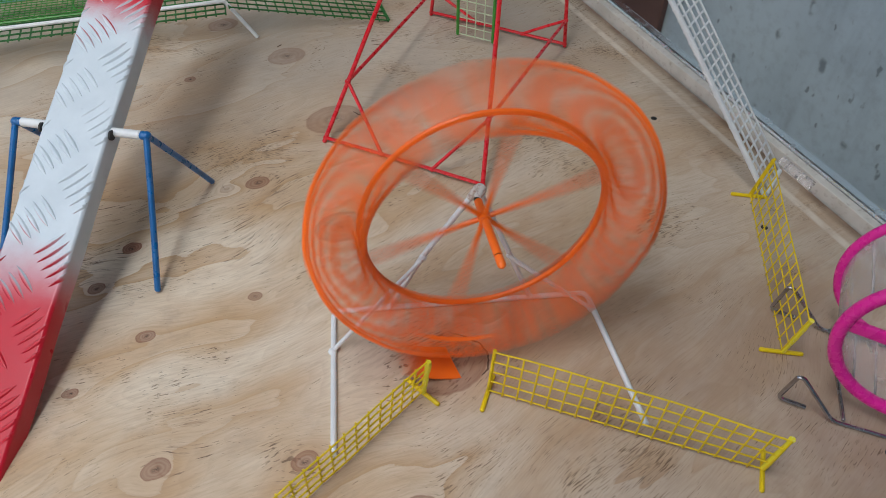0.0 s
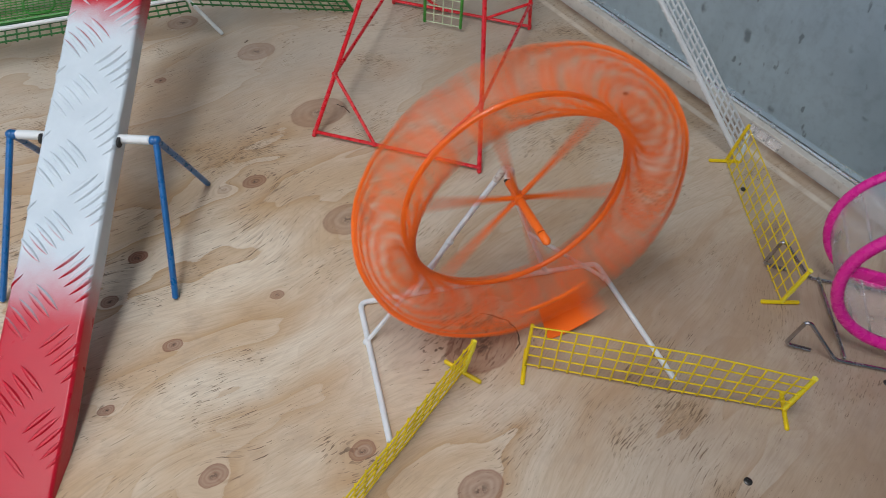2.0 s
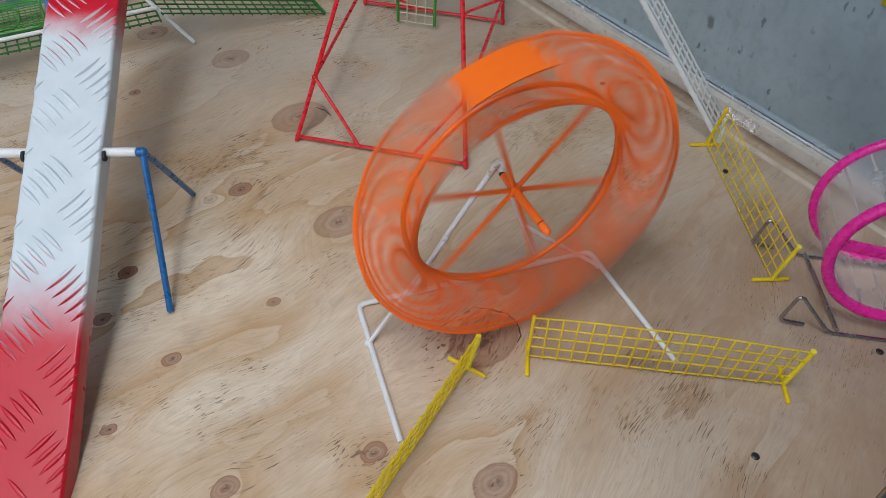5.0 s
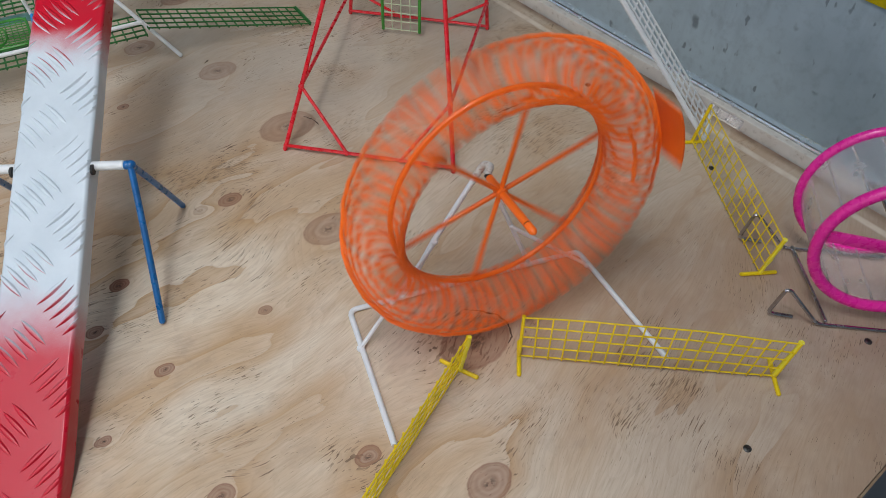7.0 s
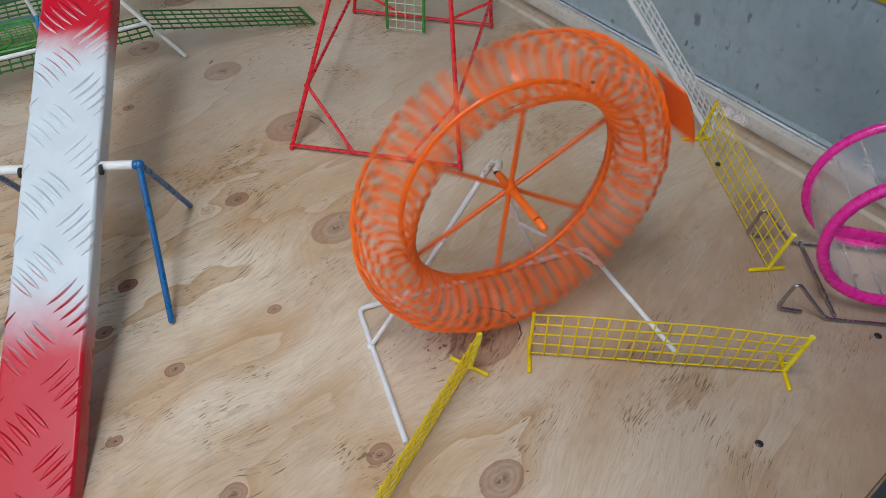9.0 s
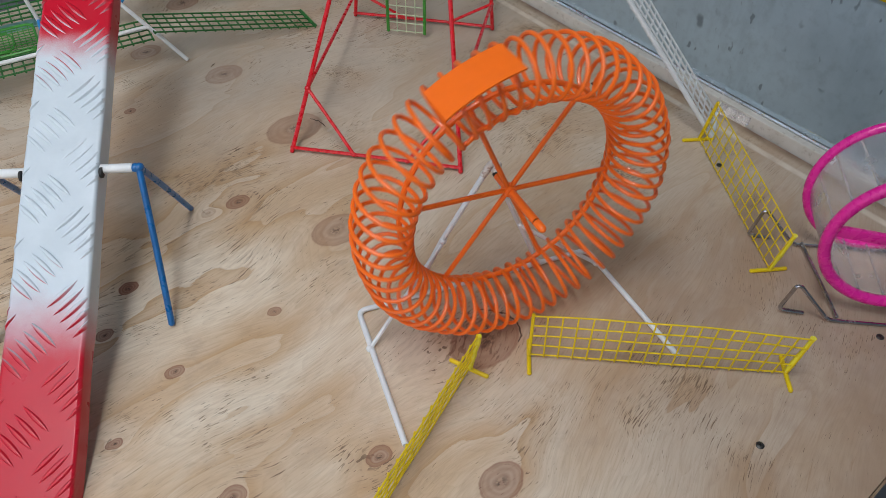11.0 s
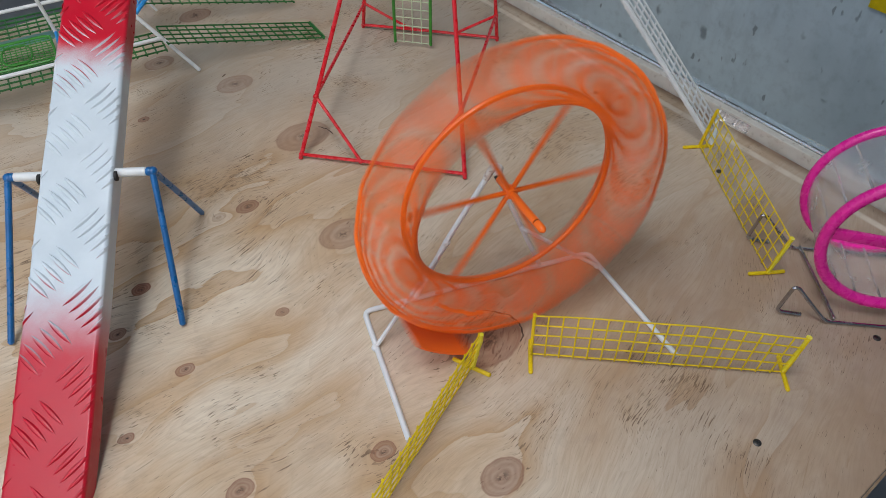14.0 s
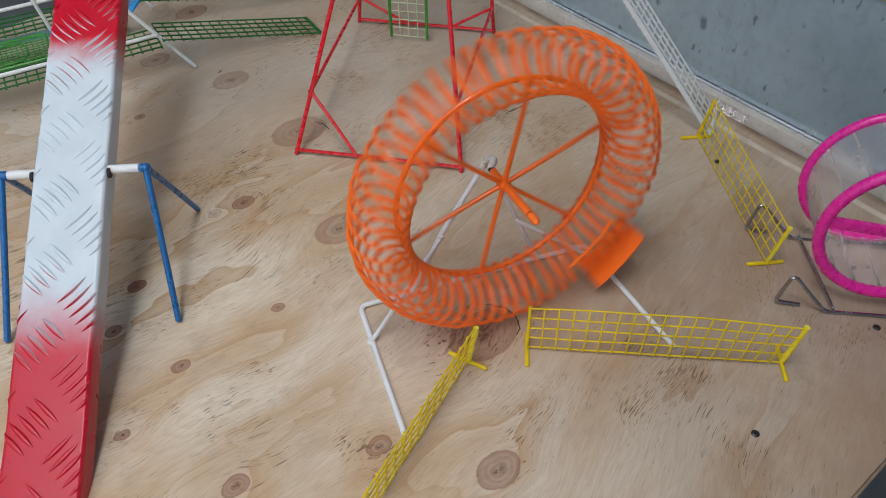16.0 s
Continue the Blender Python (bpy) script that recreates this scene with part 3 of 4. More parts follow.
# ---------- yellow mesh jumps ----------
def yellow_jump(a, b, lean_a, lean_b, count, label, flaked_end, sag=1.0, r=0.00082):
    """A low strip of yellow mesh on two cross feet; a and b are the feet of its posts, each end leans by itself."""
    a, b = Vector(a), Vector(b)
    along = (b - a).normalized()
    side = along.cross(Vector((0, 0, 1)))
    jump = thing("mesh_jump", (a + b) / 2, label, "jump", "yellow mesh jumps")
    rng = random.Random(count * 31 + int(a.x * 1000))

    def up(f):
        return (Vector((0, 0, 1)) + side * (lean_a + (lean_b - lean_a) * f)).normalized()

    def knot(f, h):
        return a.lerp(b, f) + up(f) * (0.0042 + h * (sag + (1 - sag) * min(1.0, f * 1.6))) + along * h * 0.09 * f

    for k in range(5):
        h = k * CELL
        pts = [knot(f / 8 + (-0.006 if f == 0 else 0.006 if f == 8 else 0), h) + side * rng.uniform(-0.0004, 0.0004) + Vector((0, 0, rng.uniform(-0.0004, 0.0004))) for f in range(9)]
        part("long_wire", sweep(bmesh.new(), pts, r, 6), YELLOW, jump)
    for k in range(count + 1):
        f = k / count
        off = side * r * 1.5
        part("cross_wire", rod(knot(f, -0.0012) + off, knot(f + rng.uniform(-0.0025, 0.0025), 4 * CELL + 0.0013) + off, r, 6), YELLOW, jump)
    for end, f, flaked in ((a, 0.0, not flaked_end), (b, 1.0, flaked_end)):
        thick = 0.0022 if flaked else 0.0017
        lo, hi = knot(f, -0.0025) - side * 0.0012, knot(f, 4 * CELL + 0.001) - side * 0.0012
        pts = [lo.lerp(hi, k / 9) for k in range(10)]
        post = part("post", sweep(bmesh.new(), pts, [thick * rng.uniform(0.8, 1.25) if flaked else thick for _ in pts], 8), YELLOW_FLAKED if flaked else YELLOW, jump, "flaking pale yellow post" if flaked else "")
        part("foot", rod(end - side * 0.0195 + Vector((0, 0, 0.0021)), end + side * 0.0195 + Vector((0, 0, 0.0021)), 0.0021, 8, 0.0002), YELLOW, jump)
    return jump


yellow_jump((0.0398, 0.4200, 0), (0.2568, 0.3468, 0), -0.28, 0.03, 18, "yellow painted wire mesh jump standing below the orange wheel", True, 0.84)
yellow_jump((-0.0165, 0.4213, 0), (-0.1725, 0.2545, 0), -0.12, -0.10, 18, "yellow painted wire mesh jump with round-wire feet", False)
yellow_jump((0.3395, 0.6680, 0), (0.3085, 0.4615, 0), -0.16, -0.10, 16, "yellow painted wire mesh jump beside the table's lip", True, 1.0, 0.0007)


# ---------- white mesh ramp by the lip ----------
def white_ramp():
    foot = Vector((0.3571, 0.6672, 0.003))
    d = Vector((-0.5290, 0.3873, 0.7551)).normalized()
    w = Vector((0.027, 0.042, 0.002))
    w = (w - d * w.dot(d)).normalized()
    ramp = thing("mesh_ramp", foot, "white painted wire mesh ramp rising steeply from the plywood", "ramp")
    mesh_wires(ramp, foot, d, w, 26, 4, 0.0012, WHITE, 0.0030)
    part("side_rail", rod(foot - w * 0.001, foot + d * 0.342 - w * 0.001, 0.0030, 8, 0.001), WHITE, ramp)
    part("foot_bar", rod(foot - w * 0.001, foot + w * 0.052, 0.0024, 8), WHITE, ramp)
    return ramp


white_ramp()


# ---------- see-saw ----------
def on_board(s, t, h=0.0):
    """A place on the board: s along it from the pivot, t across it, h above its face."""
    return BOARD_MID + BOARD_DIR * s + BOARD_SIDE * t + BOARD_UP * h


def see_saw():
    saw = thing("see_saw", (BOARD_MID.x, BOARD_MID.y, 0), "red and white tread-plate see-saw tipped on blue legs", "see-saw")
    half, skirt, thick, bend = 0.0322, 0.020, 0.0016, 0.0035
    outer = [(-half, -skirt)]
    for k in range(6):
        ang = math.pi - k * math.pi / 10
        outer.append((-half + bend + bend * math.cos(ang), -bend + bend * math.sin(ang)))
    for k in range(6):
        ang = math.pi / 2 - k * math.pi / 10
        outer.append((half - bend + bend * math.cos(ang), -bend + bend * math.sin(ang)))
    outer.append((half, -skirt))
    inner = [(x * (half - thick) / half, z - thick if z > -skirt + 0.001 else z) for x, z in outer[::-1]]
    ring = outer + inner
    bm = bmesh.new()
    stations = [-0.308 + 0.62 * k / 44 for k in range(45)]
    rows = []
    for s in stations:
        dip = 0.0004 * math.sin(s * 61) + 0.0003 * math.sin(s * 23 + 1)
        rows.append([bm.verts.new(on_board(s, x + 0.0004 * math.sin(s * 47 + z * 300), z + dip)) for x, z in ring])
    n = len(ring)
    for p, q in zip(rows, rows[1:]):
        for j in range(n):
            bm.faces.new((p[j], p[(j + 1) % n], q[(j + 1) % n], q[j]))
    bm.faces.new(rows[0])
    bm.faces.new(rows[-1][::-1])
    board = part("board", bm, BOARD, saw, "folded tread plate fading from red to white to red")
    # raised lens-shaped tread bars, five to a group, the groups turned against each other
    def bar(s, t, turn, length, width, height):
        bars = bmesh.new()
        s -= 0.6 * s * max(s, 0.0)
        c, sn = math.cos(turn), math.sin(turn)
        crest = []
        steps = 8
        for k in range(steps + 1):
            f = -1 + 2 * k / steps
            w = width * (1 - f * f) ** 0.9 * 0.5
            x, h = f * length / 2, height * (1 - f * f) ** 0.7
            row = []
            for side, up in ((-1, 0), (-0.45, 0.85), (0, 1), (0.45, 0.85), (1, 0)):
                tt, ss = t + x * c - side * w * sn, s + x * sn + side * w * c
                over = max(0.0, abs(tt) - (half - bend))
                tt = math.copysign(min(abs(tt), half - bend + bend * math.sin(min(over / bend, 1.5))), tt)
                drop = bend * (1 - math.cos(min(over / bend, 1.5))) + max(0.0, over - bend * 1.5)
                row.append(bars.verts.new(on_board(ss, tt, h * up - drop - (0.0003 if up == 0 else 0))))
            crest.append(row)
        for p, q in zip(crest, crest[1:]):
            for j in range(4):
                bars.faces.new((p[j], p[j + 1], q[j + 1], q[j]))
        part("tread_bar", bars, BOARD, board)

    step = 0.066
    for g in range(-4, 6):
        for k in range(-2, 3):
            s, t = -0.0248 + g * step + k * 0.0063, -0.0122 + k * 0.0058
            if abs(s) < 0.28:
                bar(s, t, radians(-45), 0.0320, 0.0052, 0.0019)
            s, t = -0.0575 + g * step - k * 0.0066, 0.0222 + k * 0.0056
            if abs(s) < 0.28:
                bar(s, t, radians(45), 0.0320, 0.0052, 0.0019)
            if abs(s) < 0.28 and k > 0:
                bar(s, t - 0.0688, radians(45), 0.0320, 0.0052, 0.0019)

    # pivot tube and the two pairs of legs
    right, left = Vector((-0.268, 0.615, 0.1265)), Vector((-0.3935, 0.636, 0.1265))
    out = (right - left).normalized()
    part("pivot_tube", rod(left + out * 0.004, right - out * 0.004, 0.0042, 12), WHITE, saw, "white pivot tube")
    for top, feet in ((right, ((-0.271, 0.534, 0.002), (-0.249, 0.690, 0.002))), (left, ((-0.4265, 0.549, 0.002), (-0.398, 0.728, 0.002)))):
        for f in feet:
            part("leg", rod(f, top + Vector((0, 0, 0.001)), 0.0030, 10, 0.0004), BLUE, saw, "blue painted leg")
        part("weld", bead(bead(bmesh.new(), top, 0.0047), top - out * 0.003 * (1 if top is right else -1), 0.0046), BLUE, saw)
    # black discs stand in for the shaded gap round the pivot tube
    for side in (-1, 1):
        at = BOARD_MID + BOARD_SIDE * side * (half + 0.0015) + Vector((0, 0, -0.0035))
        part("pivot_gap", sweep(bmesh.new(), [at - BOARD_SIDE * 0.001, at + BOARD_SIDE * 0.001], 0.0047, 14), BLACK, saw, "dark gap round the pivot tube")
    return saw


see_saw()


# ---------- red swing tower ----------
def red_tower():
    e1, e2 = Vector((0.911, -0.412, 0)).normalized(), Vector((0.404, 0.915, 0)).normalized()
    mid = Vector((0.0196, 0.8603, 0))

    def place(f, g, z):
        return mid + e1 * f + e2 * g + Vector((0, 0, z))

    tower = thing("climbing_frame", mid, "red painted welded rod climbing frame with a hanging mesh panel", "frame")
    top, lat, dep = 0.207, 0.0995, 0.156

    def leg_at(sf, sg, z):
        if sg > 0:
            return place(sf * (lat - 0.10 * z), dep + 0.02 * z, z)
        return place(sf * (lat - 0.22 * z), -dep * (1 - z / top), z)

    JOINT = {-1: 0.061, 1: 0.040}
    for sf in (-1, 1):
        for sg in (-1, 1):
            part("leg", rod(leg_at(sf, sg, 0.001), leg_at(sf, sg, top), 0.0026, 9, 0.0006), RED, tower)
            part("weld", bead(bmesh.new(), leg_at(sf, sg, JOINT[sg]), 0.0037), RED, tower)
            part("weld", bead(bmesh.new(), leg_at(sf, sg, 0.006), 0.0033), RED, tower)
        part("side_rail", rod(leg_at(sf, -1, JOINT[-1]), leg_at(sf, 1, JOINT[1]), 0.0022, 8, 0.0005), RED, tower)
    for sg in (-1, 1):
        part("bottom_bar", rod(leg_at(-1, sg, 0.006), leg_at(1, sg, 0.006), 0.0021, 8, 0.0004), RED, tower)
        a, b = leg_at(-1, sg, 0.006), leg_at(1, sg, 0.006)
        for f, sf in ((0.37, -1), (0.69, 1)):
            at = a.lerp(b, f)
            part("brace", rod(at, leg_at(sf, sg, JOINT[sg]), 0.0020, 8, 0.0003), RED, tower)
            part("weld", bead(bmesh.new(), at, 0.0031), RED, tower)
    for sg in (-1, 1):
        part("top_bar", rod(leg_at(-1, sg, top) - e1 * 0.004, leg_at(1, sg, top) + e1 * 0.004, 0.0026, 9), RED, tower)
    for sf in (-1, 1):
        part("top_rail", rod(leg_at(sf, -1, top), leg_at(sf, 1, top), 0.0024, 9), RED, tower)
    part("hanging_bar", rod(leg_at(-1, -1, top).lerp(leg_at(-1, 1, top), 0.72), leg_at(1, -1, top).lerp(leg_at(1, 1, top), 0.72), 0.0024, 9), RED, tower)
    # the green-edged mesh panel inside it
    lo, hi = place(-0.0165, 0.117, 0.006), place(-0.0165, 0.112, 0.200)
    up = (hi - lo).normalized()
    panel = part("panel_edge", rod(lo - e1 * 0.0256, lo - e1 * 0.0256 + up * 0.224, 0.0022, 8), GREEN_BRIGHT, tower, "bright green panel edge")
    part("panel_edge", rod(lo + e1 * 0.0256, lo + e1 * 0.0256 + up * 0.224, 0.0022, 8), GREEN_BRIGHT, tower, "bright green panel edge")
    part("panel_mesh", mesh_sheet(lo - e1 * 0.0254 + up * 0.002, up, e1, 17, 4, 0.0008), PALE_WIRE, tower, "pale wire mesh")
    return tower


red_tower()


# ---------- green mesh walkway on a white stand ----------
def walkway():
    stand = thing("mesh_walkway", (-0.36, 1.04, 0), "green mesh walkway with a ramp on white rod trestles", "walkway")
    j1, j2 = Vector((-0.283, 0.993, 0.050)), Vector((-0.330, 1.160, 0.050))
    west = Vector((-0.193, -0.050, 0)).normalized()
    across = Vector((-west.y, west.x, 0)) * -1
    for joint, foot in ((j1, Vector((-0.244, 0.982, 0.002))), (j2, Vector((-0.303, 1.165, 0.002)))):
        lean = (joint - foot).normalized()
        part("leg", rod(foot, foot + lean * 0.150, 0.0027 if joint is j1 else 0.0019, 8, 0.0005), WHITE, stand)
        part("rail", rod(joint, joint + west * 0.40, 0.0027, 8, 0.0008), WHITE, stand)
        far = joint + west * 0.36
        part("leg", rod(far + Vector((-0.04, -0.01, -0.048)), far + Vector((0.02, 0.0, 0.06)), 0.0027, 8), WHITE, stand)
        part("weld", bead(bmesh.new(), joint, 0.0037), WHITE, stand)
    part("upright", rod(Vector((-0.420, 1.045, 0.048)), Vector((-0.432, 1.033, 0.150)), 0.0027, 8), WHITE, stand)
    part("upright_tie", rod(Vector((-0.420, 1.045, 0.049)), Vector((-0.403, 0.962, 0.049)), 0.0020, 8), BLUE_LIGHT, stand, "light blue tie")
    # walking strip along the near rail, then the ramp down to the table
    o = j1 - across * 0.024 + Vector((0, 0, -0.0045))
    part("deck", mesh_sheet(o, west, across, 30, 4, 0.0012), GREEN, stand, "green mesh walking strip")
    foot_a, foot_b = Vector((-0.068, 1.028, 0.002)), Vector((-0.084, 1.077, 0.002))
    top_a = j1 - across * 0.010 + Vector((0.004, 0, -0.003))
    run = top_a - foot_a
    part("ramp", mesh_sheet(foot_a, run, foot_b - foot_a, round(run.length / CELL), 4, 0.0011), GREEN, stand, "green mesh ramp")
    part("ramp_lip", rod(foot_a + Vector((0.001, 0, 0.0005)), foot_b + Vector((0.001, 0, 0.0005)), 0.0018, 8), GREEN, stand, "rolled end of the ramp")
    far_shift = j2 - west * 0.004 - across * 0.074 + Vector((0, 0, -0.002)) - top_a
    part("far_ramp", mesh_sheet(foot_a + far_shift + Vector((0, 0, 0.005)), run, foot_b - foot_a, round(run.length / CELL), 4, 0.0011), GREEN, stand, "green mesh far ramp")
    # fine mesh tray with an oval hatch, and the far strip over a teal sheet
    t0 = j1 + west * 0.128 + across * 0.008 + Vector((0, 0, 0.002))
    part("tray_mesh", mesh_sheet(t0, west, across, 34, 10, 0.0006, 0.0064), GREEN_BRIGHT, stand, "bright green fine mesh tray")
    rim = [t0 + west * 0.20, t0, t0 + across * 0.066, t0 + west * 0.20 + across * 0.066]
    part("tray_frame", sweep(bmesh.new(), rounded(rim, 0.012), 0.0017, 6), GREEN_BRIGHT, stand, "bright green tray frame")
    oval = []
    c = Vector((-0.459, 0.986, 0.0535))
    for k in range(28):
        ang = 2 * math.pi * k / 28
        oval.append(c + west * 0.0175 * math.copysign(abs(math.cos(ang)) ** 0.7, math.cos(ang)) + across * 0.0235 * math.copysign(abs(math.sin(ang)) ** 0.7, math.sin(ang)))
    part("hatch_ring", sweep(bmesh.new(), oval, 0.0012, 6, closed=True), GREEN_BRIGHT, stand, "bright green oval hatch ring")
    f0 = j2 + west * 0.02 - across * 0.074 + Vector((0, 0, -0.002))
    part("far_strip", mesh_sheet(f0, west, across, 28, 4, 0.0012), GREEN, stand, "green mesh far strip")
    part("under_sheet", block(bmesh.new(), f0 + across * 0.001 + Vector((0, 0, -0.016)), west * 0.34, across * 0.022, (0, 0, 0.0012), 0.0003), TEAL, stand, "teal sheet under the far strip")
    return stand


walkway()


def blue_tray():
    at = Vector((-0.320, 1.060, 0.052))
    tray = thing("blue_grid", at, "small light blue grid leaning on the walkway", "grid")
    u, v = Vector((0.05, 0.02, 0.045)).normalized(), Vector((-0.2, 0.9, 0.1)).normalized()
    part("grid", mesh_sheet(at, u, v, 8, 6, 0.0011, 0.008), BLUE_LIGHT, tray)
    part("edge_bar", rod(at - v * 0.002, at - v * 0.002 + u * 0.068, 0.003, 8), BLUE_LIGHT, tray)
    return tray


blue_tray()


# ---------- pink running wheel on a steel wire stand ----------
def pink_wheel():
    yaw, pitch = -0.4304, 0.0561
    n = Vector((math.sin(yaw) * math.cos(pitch), -math.cos(yaw) * math.cos(pitch), math.sin(pitch)))
    front = Vector((0.3790, 0.3930, 0.0900))
    big, depth = 0.0775, 0.0805
    u = n.cross(Vector((0, 0, 1))).normalized()
    v = u.cross(n)
    back = front - n * depth

    def hoop(c, r, count=72):
        return [c + (u * math.cos(2 * math.pi * k / count) + v * math.sin(2 * math.pi * k / count)) * r for k in range(count)]

    wheel = thing("running_wheel", Vector((front.x, front.y, 0)), "bright pink and clear plastic running wheel", "running wheel")
    for c, rr in ((front, 0.0056), (back, 0.0046)):
        part("rim", sweep(bmesh.new(), hoop(c, big - rr), rr, 12, closed=True), PINK, wheel, "glossy pink rim")
    bm = bmesh.new()
    count = 96
    shells = []
    for r in (big - 0.0062, big - 0.0074):
        for c in (front - n * 0.002, back + n * 0.002):
            shells.append([bm.verts.new(p) for p in hoop(c, r, count)])
    a, b, c, d = shells
    for k in range(count):
        j = (k + 1) % count
        bm.faces.new((a[k], a[j], b[j], b[k]))
        bm.faces.new((c[k], d[k], d[j], c[j]))
        bm.faces.new((a[k], c[k], c[j], a[j]))
        bm.faces.new((b[k], b[j], d[j], d[k]))
    drum = part("drum", bm, CLEAR, wheel, "clear ribbed plastic drum")
    drum.visible_shadow = False
    for k in range(18):
        ang = 2 * math.pi * (k + 0.35) / 18
        out = u * math.cos(ang) + v * math.sin(ang)
        rib = part("rib", rod(front + out * (big - 0.0084) - n * 0.003, back + out * (big - 0.0084) + n * 0.003, 0.0011, 6), CLEAR, drum)
        rib.visible_shadow = False
    for k in range(3):
        ang = radians(4) + 2 * math.pi * k / 3
        out = u * math.cos(ang) + v * math.sin(ang)
        flat = out.cross(n)
        arm = block(bmesh.new(), front - flat * 0.0055 - n * 0.0035 + out * 0.006, out * (big - 0.012), flat * 0.011, n * 0.005, 0.0012)
        part("spoke", arm, PINK, wheel, "pink spoke")
    part("hub", sweep(bmesh.new(), [front - n * 0.006, front - n * 0.004, front + n * 0.004, front + n * 0.006], [0.009, 0.011, 0.011, 0.009], 20), PINK, wheel, "pink hub")
    # stand: two floor wires with hooked ends, a cross wire, an upright that carries the hub
    z = 0.0022
    near = [(0.3105, 0.4035, 0.003), (0.2890, 0.4130, 0.004), (0.2945, 0.4110, 0.0380), (0.2985, 0.4090, 0.0385), (0.3290, 0.3905, z), (0.5200, 0.3180, z)]
    side = Vector((0.0235, 0.0965, 0))
    far = [Vector(p) + side for p in near]
    for pts in (near, far):
        part("floor_wire", sweep(bmesh.new(), rounded(pts, 0.006, 4), 0.0019, 8), STEEL, wheel, "steel floor wire with a hooked end")
    part("cross_wire", rod(Vector((0.3370, 0.3890, 0.0052)), Vector((0.3370, 0.3890, 0.0052)) + side * 0.99, 0.0018, 8), STEEL, wheel, "steel cross wire")
    axle = back - n * 0.012
    part("upright", sweep(bmesh.new(), rounded([Vector((0.5100, 0.3220, z)) + side * 0.2, Vector((0.5100, 0.3220, z)) + side, Vector((axle.x + 0.02, axle.y + 0.03, 0.06)), axle, front], 0.012, 4), 0.0019, 8), STEEL, wheel, "steel upright and axle")
    return wheel


pink_wheel()


# ---------- white tube stand that carries the orange wheel ----------
HUB = Vector((0.0330, 0.4932, 0.1427))
AXLE = Vector((0.19471, -0.98007, 0.03931)).normalized()
WHEEL_X = AXLE.cross(Vector((0, 0, 1))).normalized()


def wheel_stand():
    z = 0.0028
    stand = thing("wheel_stand", (0.02, 0.52, 0), "white painted tube stand holding the orange wheel", "stand")
    base = [(-0.0879, 0.3611, z), (-0.1004, 0.5083, z), (0.1405, 0.5306, z), (0.1709, 0.3878, z)]
    part("base_tube", sweep(bmesh.new(), rounded(base, 0.008, 5), 0.0027, 10), WHITE, stand)
    start = HUB - AXLE * 0.0235
    top = Vector((0.0300, 0.5350, 0.1350))
    left = rounded([(-0.0476, 0.5140, z), (-0.0162, 0.5185, 0.0695), top - Vector((0.002, 0, 0.004))], 0.009, 6)
    part("strut", sweep(bmesh.new(), left, 0.0026, 10), WHITE, stand)
    part("strut", rod((0.0856, 0.5262, z), top + Vector((0.003, 0.001, -0.005)), 0.0024, 9), WHITE, stand)
    part("brace", rod((-0.0978, 0.4631, z), (-0.0162, 0.5175, 0.0665), 0.0020, 8, 0.0003), WHITE, stand)
    part("brace", rod((0.1427, 0.5113, z), (0.0585, 0.5225, 0.0665), 0.0020, 8, 0.0003), WHITE, stand)
    hook = [top - Vector((0.006, 0.001, 0.010)), top + Vector((0.001, -0.001, 0.004)), top + Vector((0.004, -0.011, 0.009)), start + Vector((0.001, 0.002, 0.001)), start + AXLE * 0.001]
    part("collar", sweep(bmesh.new(), rounded(hook, 0.007, 5), 0.0034, 10), WHITE_RUSTY, stand, "rust-stained hook at the axle")
    # black stub in place of the shaded gap where the axle meets the hook
    part("axle_gap", sweep(bmesh.new(), [start, start + AXLE * 0.0042], 0.0029, 12), BLACK, stand, "dark gap round the axle")
    for p in ((-0.0476, 0.5140, z), (0.0856, 0.5262, z), (-0.0978, 0.4631, z), (0.1427, 0.5113, z), (-0.0162, 0.5180, 0.068)):
        part("weld", bead(bmesh.new(), p, 0.0038), WHITE, stand)
    return stand


wheel_stand()


# ---------- the orange spiral wheel ----------
RING, COIL_IN, COIL_R, COIL_A, COIL_OFF, TURNS = 0.0994, 0.0966, 0.0227, 0.0287, 0.0115, 58


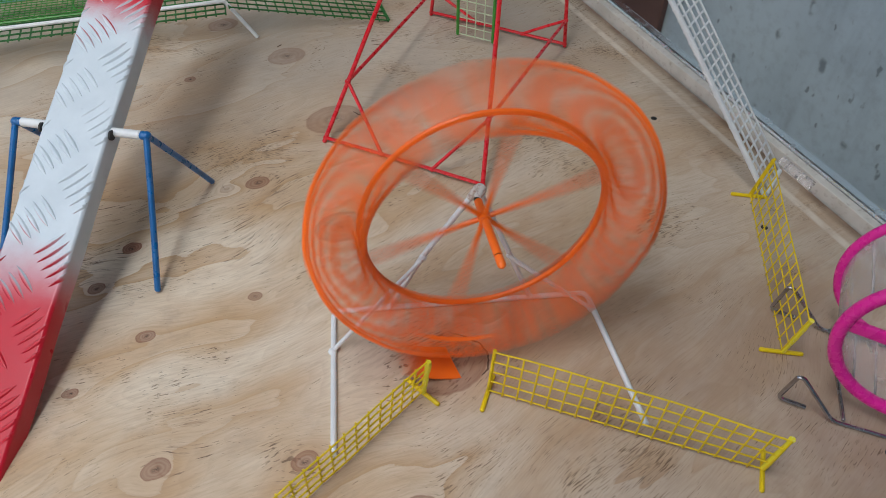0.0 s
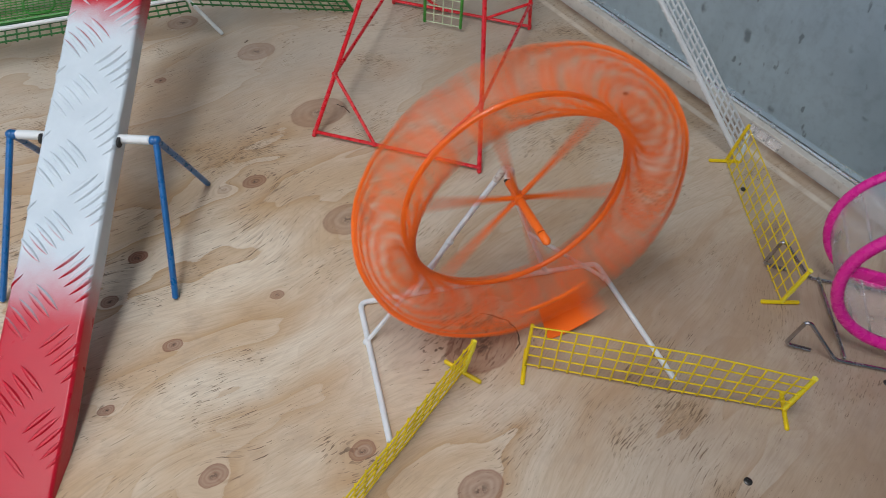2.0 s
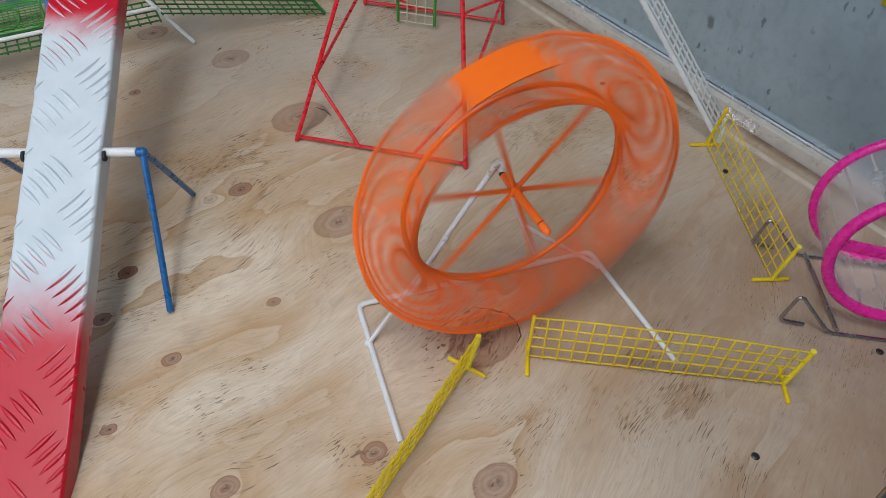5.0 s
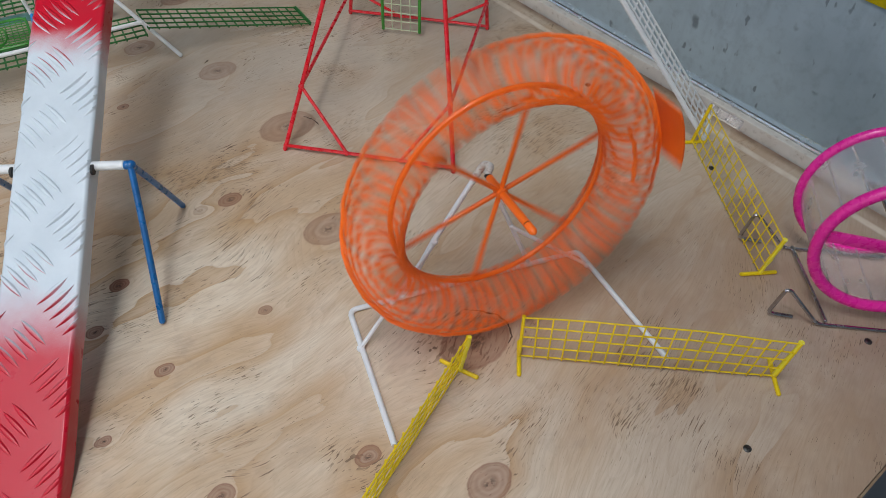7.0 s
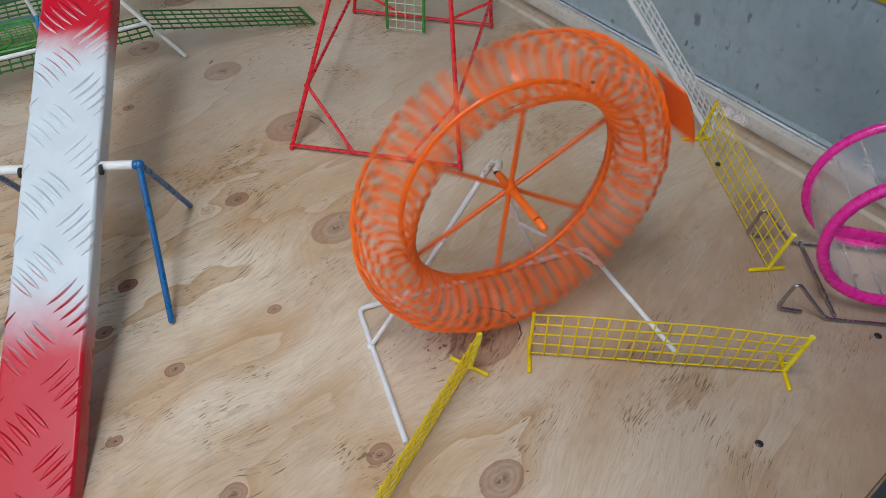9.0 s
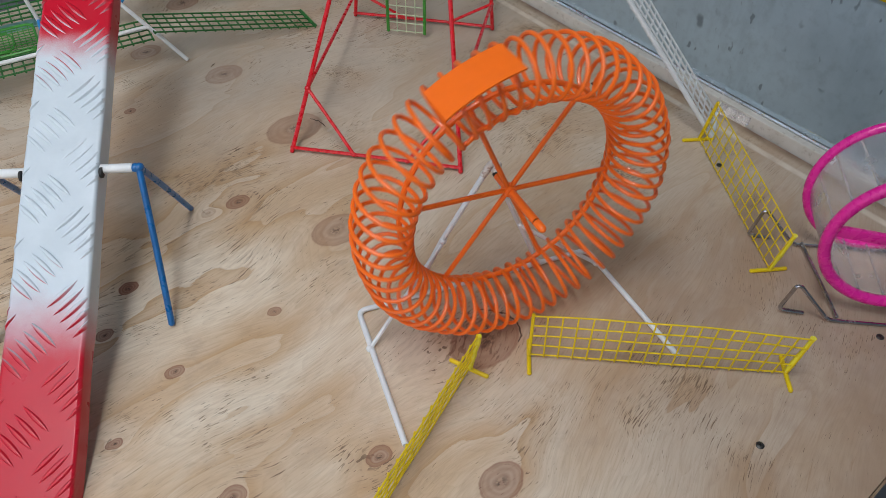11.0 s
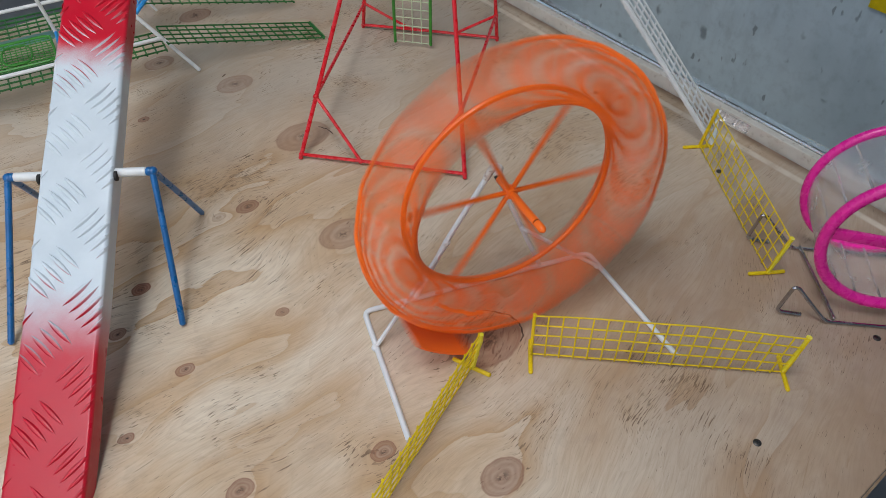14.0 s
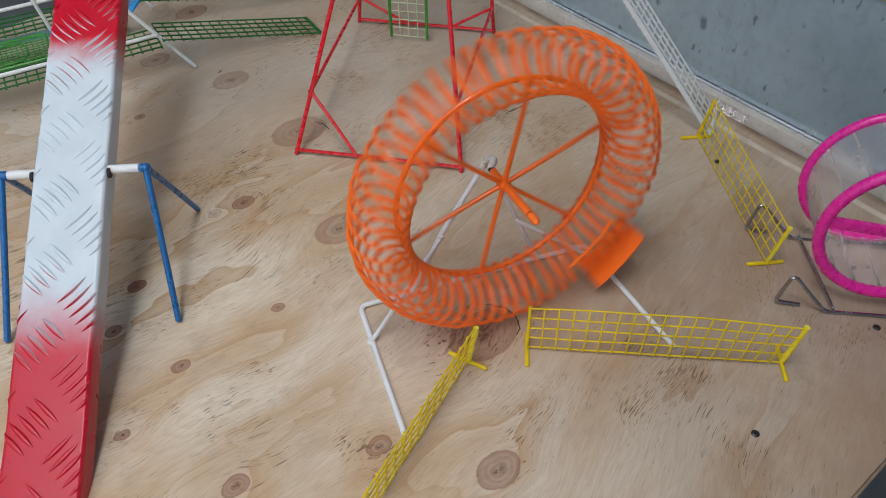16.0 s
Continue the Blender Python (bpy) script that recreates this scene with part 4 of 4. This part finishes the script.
def orange_wheel():
    wheel = thing("spiral_wheel", HUB, "orange painted spiral wire wheel spinning on its axle", "wheel")

    def at(r, ang, a):
        return Vector((r * math.cos(ang), r * math.sin(ang), a))

    bm = bmesh.new()
    steps = 26
    pts = []
    rng = random.Random(4)
    swell = [rng.uniform(-1, 1) for _ in range(TURNS)]
    total = TURNS * steps
    for k in range(total):
        f = k / total
        turn = 2 * math.pi * TURNS * f
        j = int(f * TURNS)
        g = f * TURNS - j
        s = swell[j] * (1 - g) + swell[(j + 1) % TURNS] * g
        ang = 2 * math.pi * f + 0.010 * s
        rr, ra = COIL_R * (1 + 0.02 * s), COIL_A * (1 + 0.025 * s)
        pts.append(at(COIL_IN + rr + rr * math.cos(turn), ang, COIL_OFF + ra * math.sin(turn)))
    part("coil", sweep(bm, pts, 0.00185, 7, closed=True), ORANGE, wheel, "orange wire wound into a long spiral", local=True)
    ring = [at(RING, 2 * math.pi * k / 96, 0.0) for k in range(96)]
    part("ring", sweep(bmesh.new(), ring, 0.0024, 8, closed=True), ORANGE, wheel, local=True)
    for k in range(6):
        ang = radians(2 + 60 * k)
        part("spoke", rod(at(0.003, ang, 0), at(RING, ang, 0), 0.0022, 8, 0.0004), ORANGE, wheel, local=True)
    hub = part("hub", sweep(bmesh.new(), [(0, 0, -0.005), (0, 0, -0.0042), (0, 0, 0.0042), (0, 0, 0.005)], [0.0042, 0.0052, 0.0052, 0.0042], 14), ORANGE, wheel, local=True)
    part("axle_sleeve", sweep(bmesh.new(), [(0, 0, -0.0195), (0, 0, 0.0435)], 0.0035, 12), ORANGE, wheel, local=True)
    # the shaded gap behind the end cap, made as a thin black ring
    part("cap_gap", sweep(bmesh.new(), [(0, 0, 0.0435), (0, 0, 0.0448)], 0.0026, 12), BLACK, wheel, "dark gap before the end cap", local=True)
    part("end_cap", sweep(bmesh.new(), [(0, 0, 0.0448), (0, 0, 0.0535), (0, 0, 0.0550), (0, 0, 0.0565)], [0.0035, 0.0035, 0.0027, 0.0011], 12), ORANGE, wheel, local=True)
    # the weight plate: a curved sheet outside the spiral, held by two short tabs
    bm = bmesh.new()
    r0, half, n = 0.1470, 0.215, 14
    grid = []
    for k in range(n + 1):
        ang = -half + 2 * half * k / n
        grid.append([bm.verts.new(at(r0 + dr, ang, a)) for a, dr in ((0.012, 0), (0.047, 0), (0.047, 0.0014), (0.012, 0.0014))])
    for p, q in zip(grid, grid[1:]):
        for j in range(4):
            bm.faces.new((p[j], p[(j + 1) % 4], q[(j + 1) % 4], q[j]))
    bm.faces.new(grid[0])
    bm.faces.new(grid[-1][::-1])
    plate = part("weight_plate", bm, ORANGE, wheel, "curved flat orange plate fixed outside the spiral", local=True)
    for ang in (-0.17, 0.0, 0.17):
        part("tab", rod(at(0.1400, ang, 0.013), at(0.1474, ang, 0.014), 0.0014, 6), ORANGE, plate, local=True)
    arc = [at(0.1085 + 0.001 * math.cos(k), -0.27 + 0.54 * k / 18, 0.0345) for k in range(19)]
    part("arc_bar", sweep(bmesh.new(), arc, 0.0019, 7), ORANGE, wheel, "short orange arc bar", local=True)
    return wheel


spiral_wheel = orange_wheel()

def motions():
    rest = Matrix((WHEEL_X, AXLE.cross(WHEEL_X), AXLE)).transposed().to_4x4()
    rest.translation = HUB
    # seconds and degrees: it winds round, slows, and swings back under its plate
    turns = [
        (0.0, 285), (0.1, 323), (0.2, 363), (0.3, 400), (0.4, 431), (0.5, 461), (0.6, 498), (0.7, 536),
        (0.8, 573), (0.9, 609), (1.0, 646), (1.1, 685), (1.2, 723), (1.3, 758), (1.4, 788), (1.5, 817),
        (1.6, 850), (1.7, 885), (1.8, 914), (1.9, 940), (2.0, 972), (2.1, 1011), (2.2, 1050), (2.3, 1086),
        (2.4, 1117), (2.5, 1143), (2.6, 1169), (2.7, 1198), (2.8, 1229), (2.9, 1259), (3.0, 1290), (3.1, 1323),
        (3.2, 1358), (3.3, 1393), (3.4, 1429), (3.5, 1462), (3.6, 1489), (3.7, 1512), (3.8, 1536), (3.9, 1561),
        (4.0, 1587), (4.1, 1612), (4.2, 1639), (4.3, 1670), (4.4, 1702), (4.5, 1736), (4.6, 1769), (4.7, 1800),
        (4.8, 1827), (4.9, 1852), (5.0, 1874), (5.1, 1895), (5.2, 1914), (5.3, 1934), (5.4, 1955), (5.5, 1978),
        (5.6, 2004), (5.7, 2032), (5.8, 2063), (5.9, 2094), (6.0, 2125), (6.1, 2153), (6.2, 2179), (6.3, 2202),
        (6.4, 2220), (6.5, 2236), (6.6, 2254), (6.7, 2274), (6.8, 2293), (6.9, 2309), (7.0, 2324), (7.1, 2342),
        (7.2, 2364), (7.3, 2387), (7.4, 2413), (7.5, 2440), (7.6, 2467), (7.7, 2494), (7.8, 2521), (7.9, 2544),
        (8.0, 2562), (8.1, 2576), (8.2, 2588), (8.3, 2598), (8.4, 2608), (8.5, 2619), (8.6, 2630), (8.7, 2641),
        (8.8, 2653), (8.9, 2664), (9.0, 2676), (9.1, 2690), (9.2, 2705), (9.3, 2725), (9.4, 2747), (9.5, 2771),
        (9.6, 2797), (9.7, 2823), (9.8, 2848), (9.9, 2870), (10.0, 2890), (10.1, 2907), (10.2, 2921), (10.3, 2932),
        (10.4, 2940), (10.5, 2946), (10.6, 2950), (10.7, 2953), (10.8, 2953), (10.9, 2952), (11.0, 2949), (11.1, 2945),
        (11.2, 2939), (11.3, 2931), (11.4, 2922), (11.5, 2910), (11.6, 2894), (11.7, 2872), (11.8, 2848), (11.9, 2826),
        (12.0, 2803), (12.1, 2780), (12.2, 2761), (12.3, 2744), (12.4, 2727), (12.5, 2714), (12.6, 2704), (12.7, 2697),
        (12.8, 2691), (12.9, 2689), (13.0, 2690), (13.1, 2694), (13.2, 2700), (13.3, 2707), (13.4, 2717), (13.5, 2730),
        (13.6, 2745), (13.7, 2763), (13.8, 2785), (13.9, 2806), (14.0, 2826), (14.1, 2847), (14.2, 2866), (14.3, 2883),
        (14.4, 2895), (14.5, 2902), (14.6, 2907), (14.7, 2908), (14.8, 2908), (14.9, 2905), (15.0, 2899), (15.1, 2890),
        (15.2, 2878), (15.3, 2861), (15.4, 2844), (15.5, 2825), (15.6, 2806), (15.7, 2788), (15.8, 2771), (15.9, 2756),
        (16.0, 2744),
    ]
    walk(spiral_wheel, [(t, rest @ Matrix.Rotation(radians(-angle), 4, "Z")) for t, angle in turns])


motions()
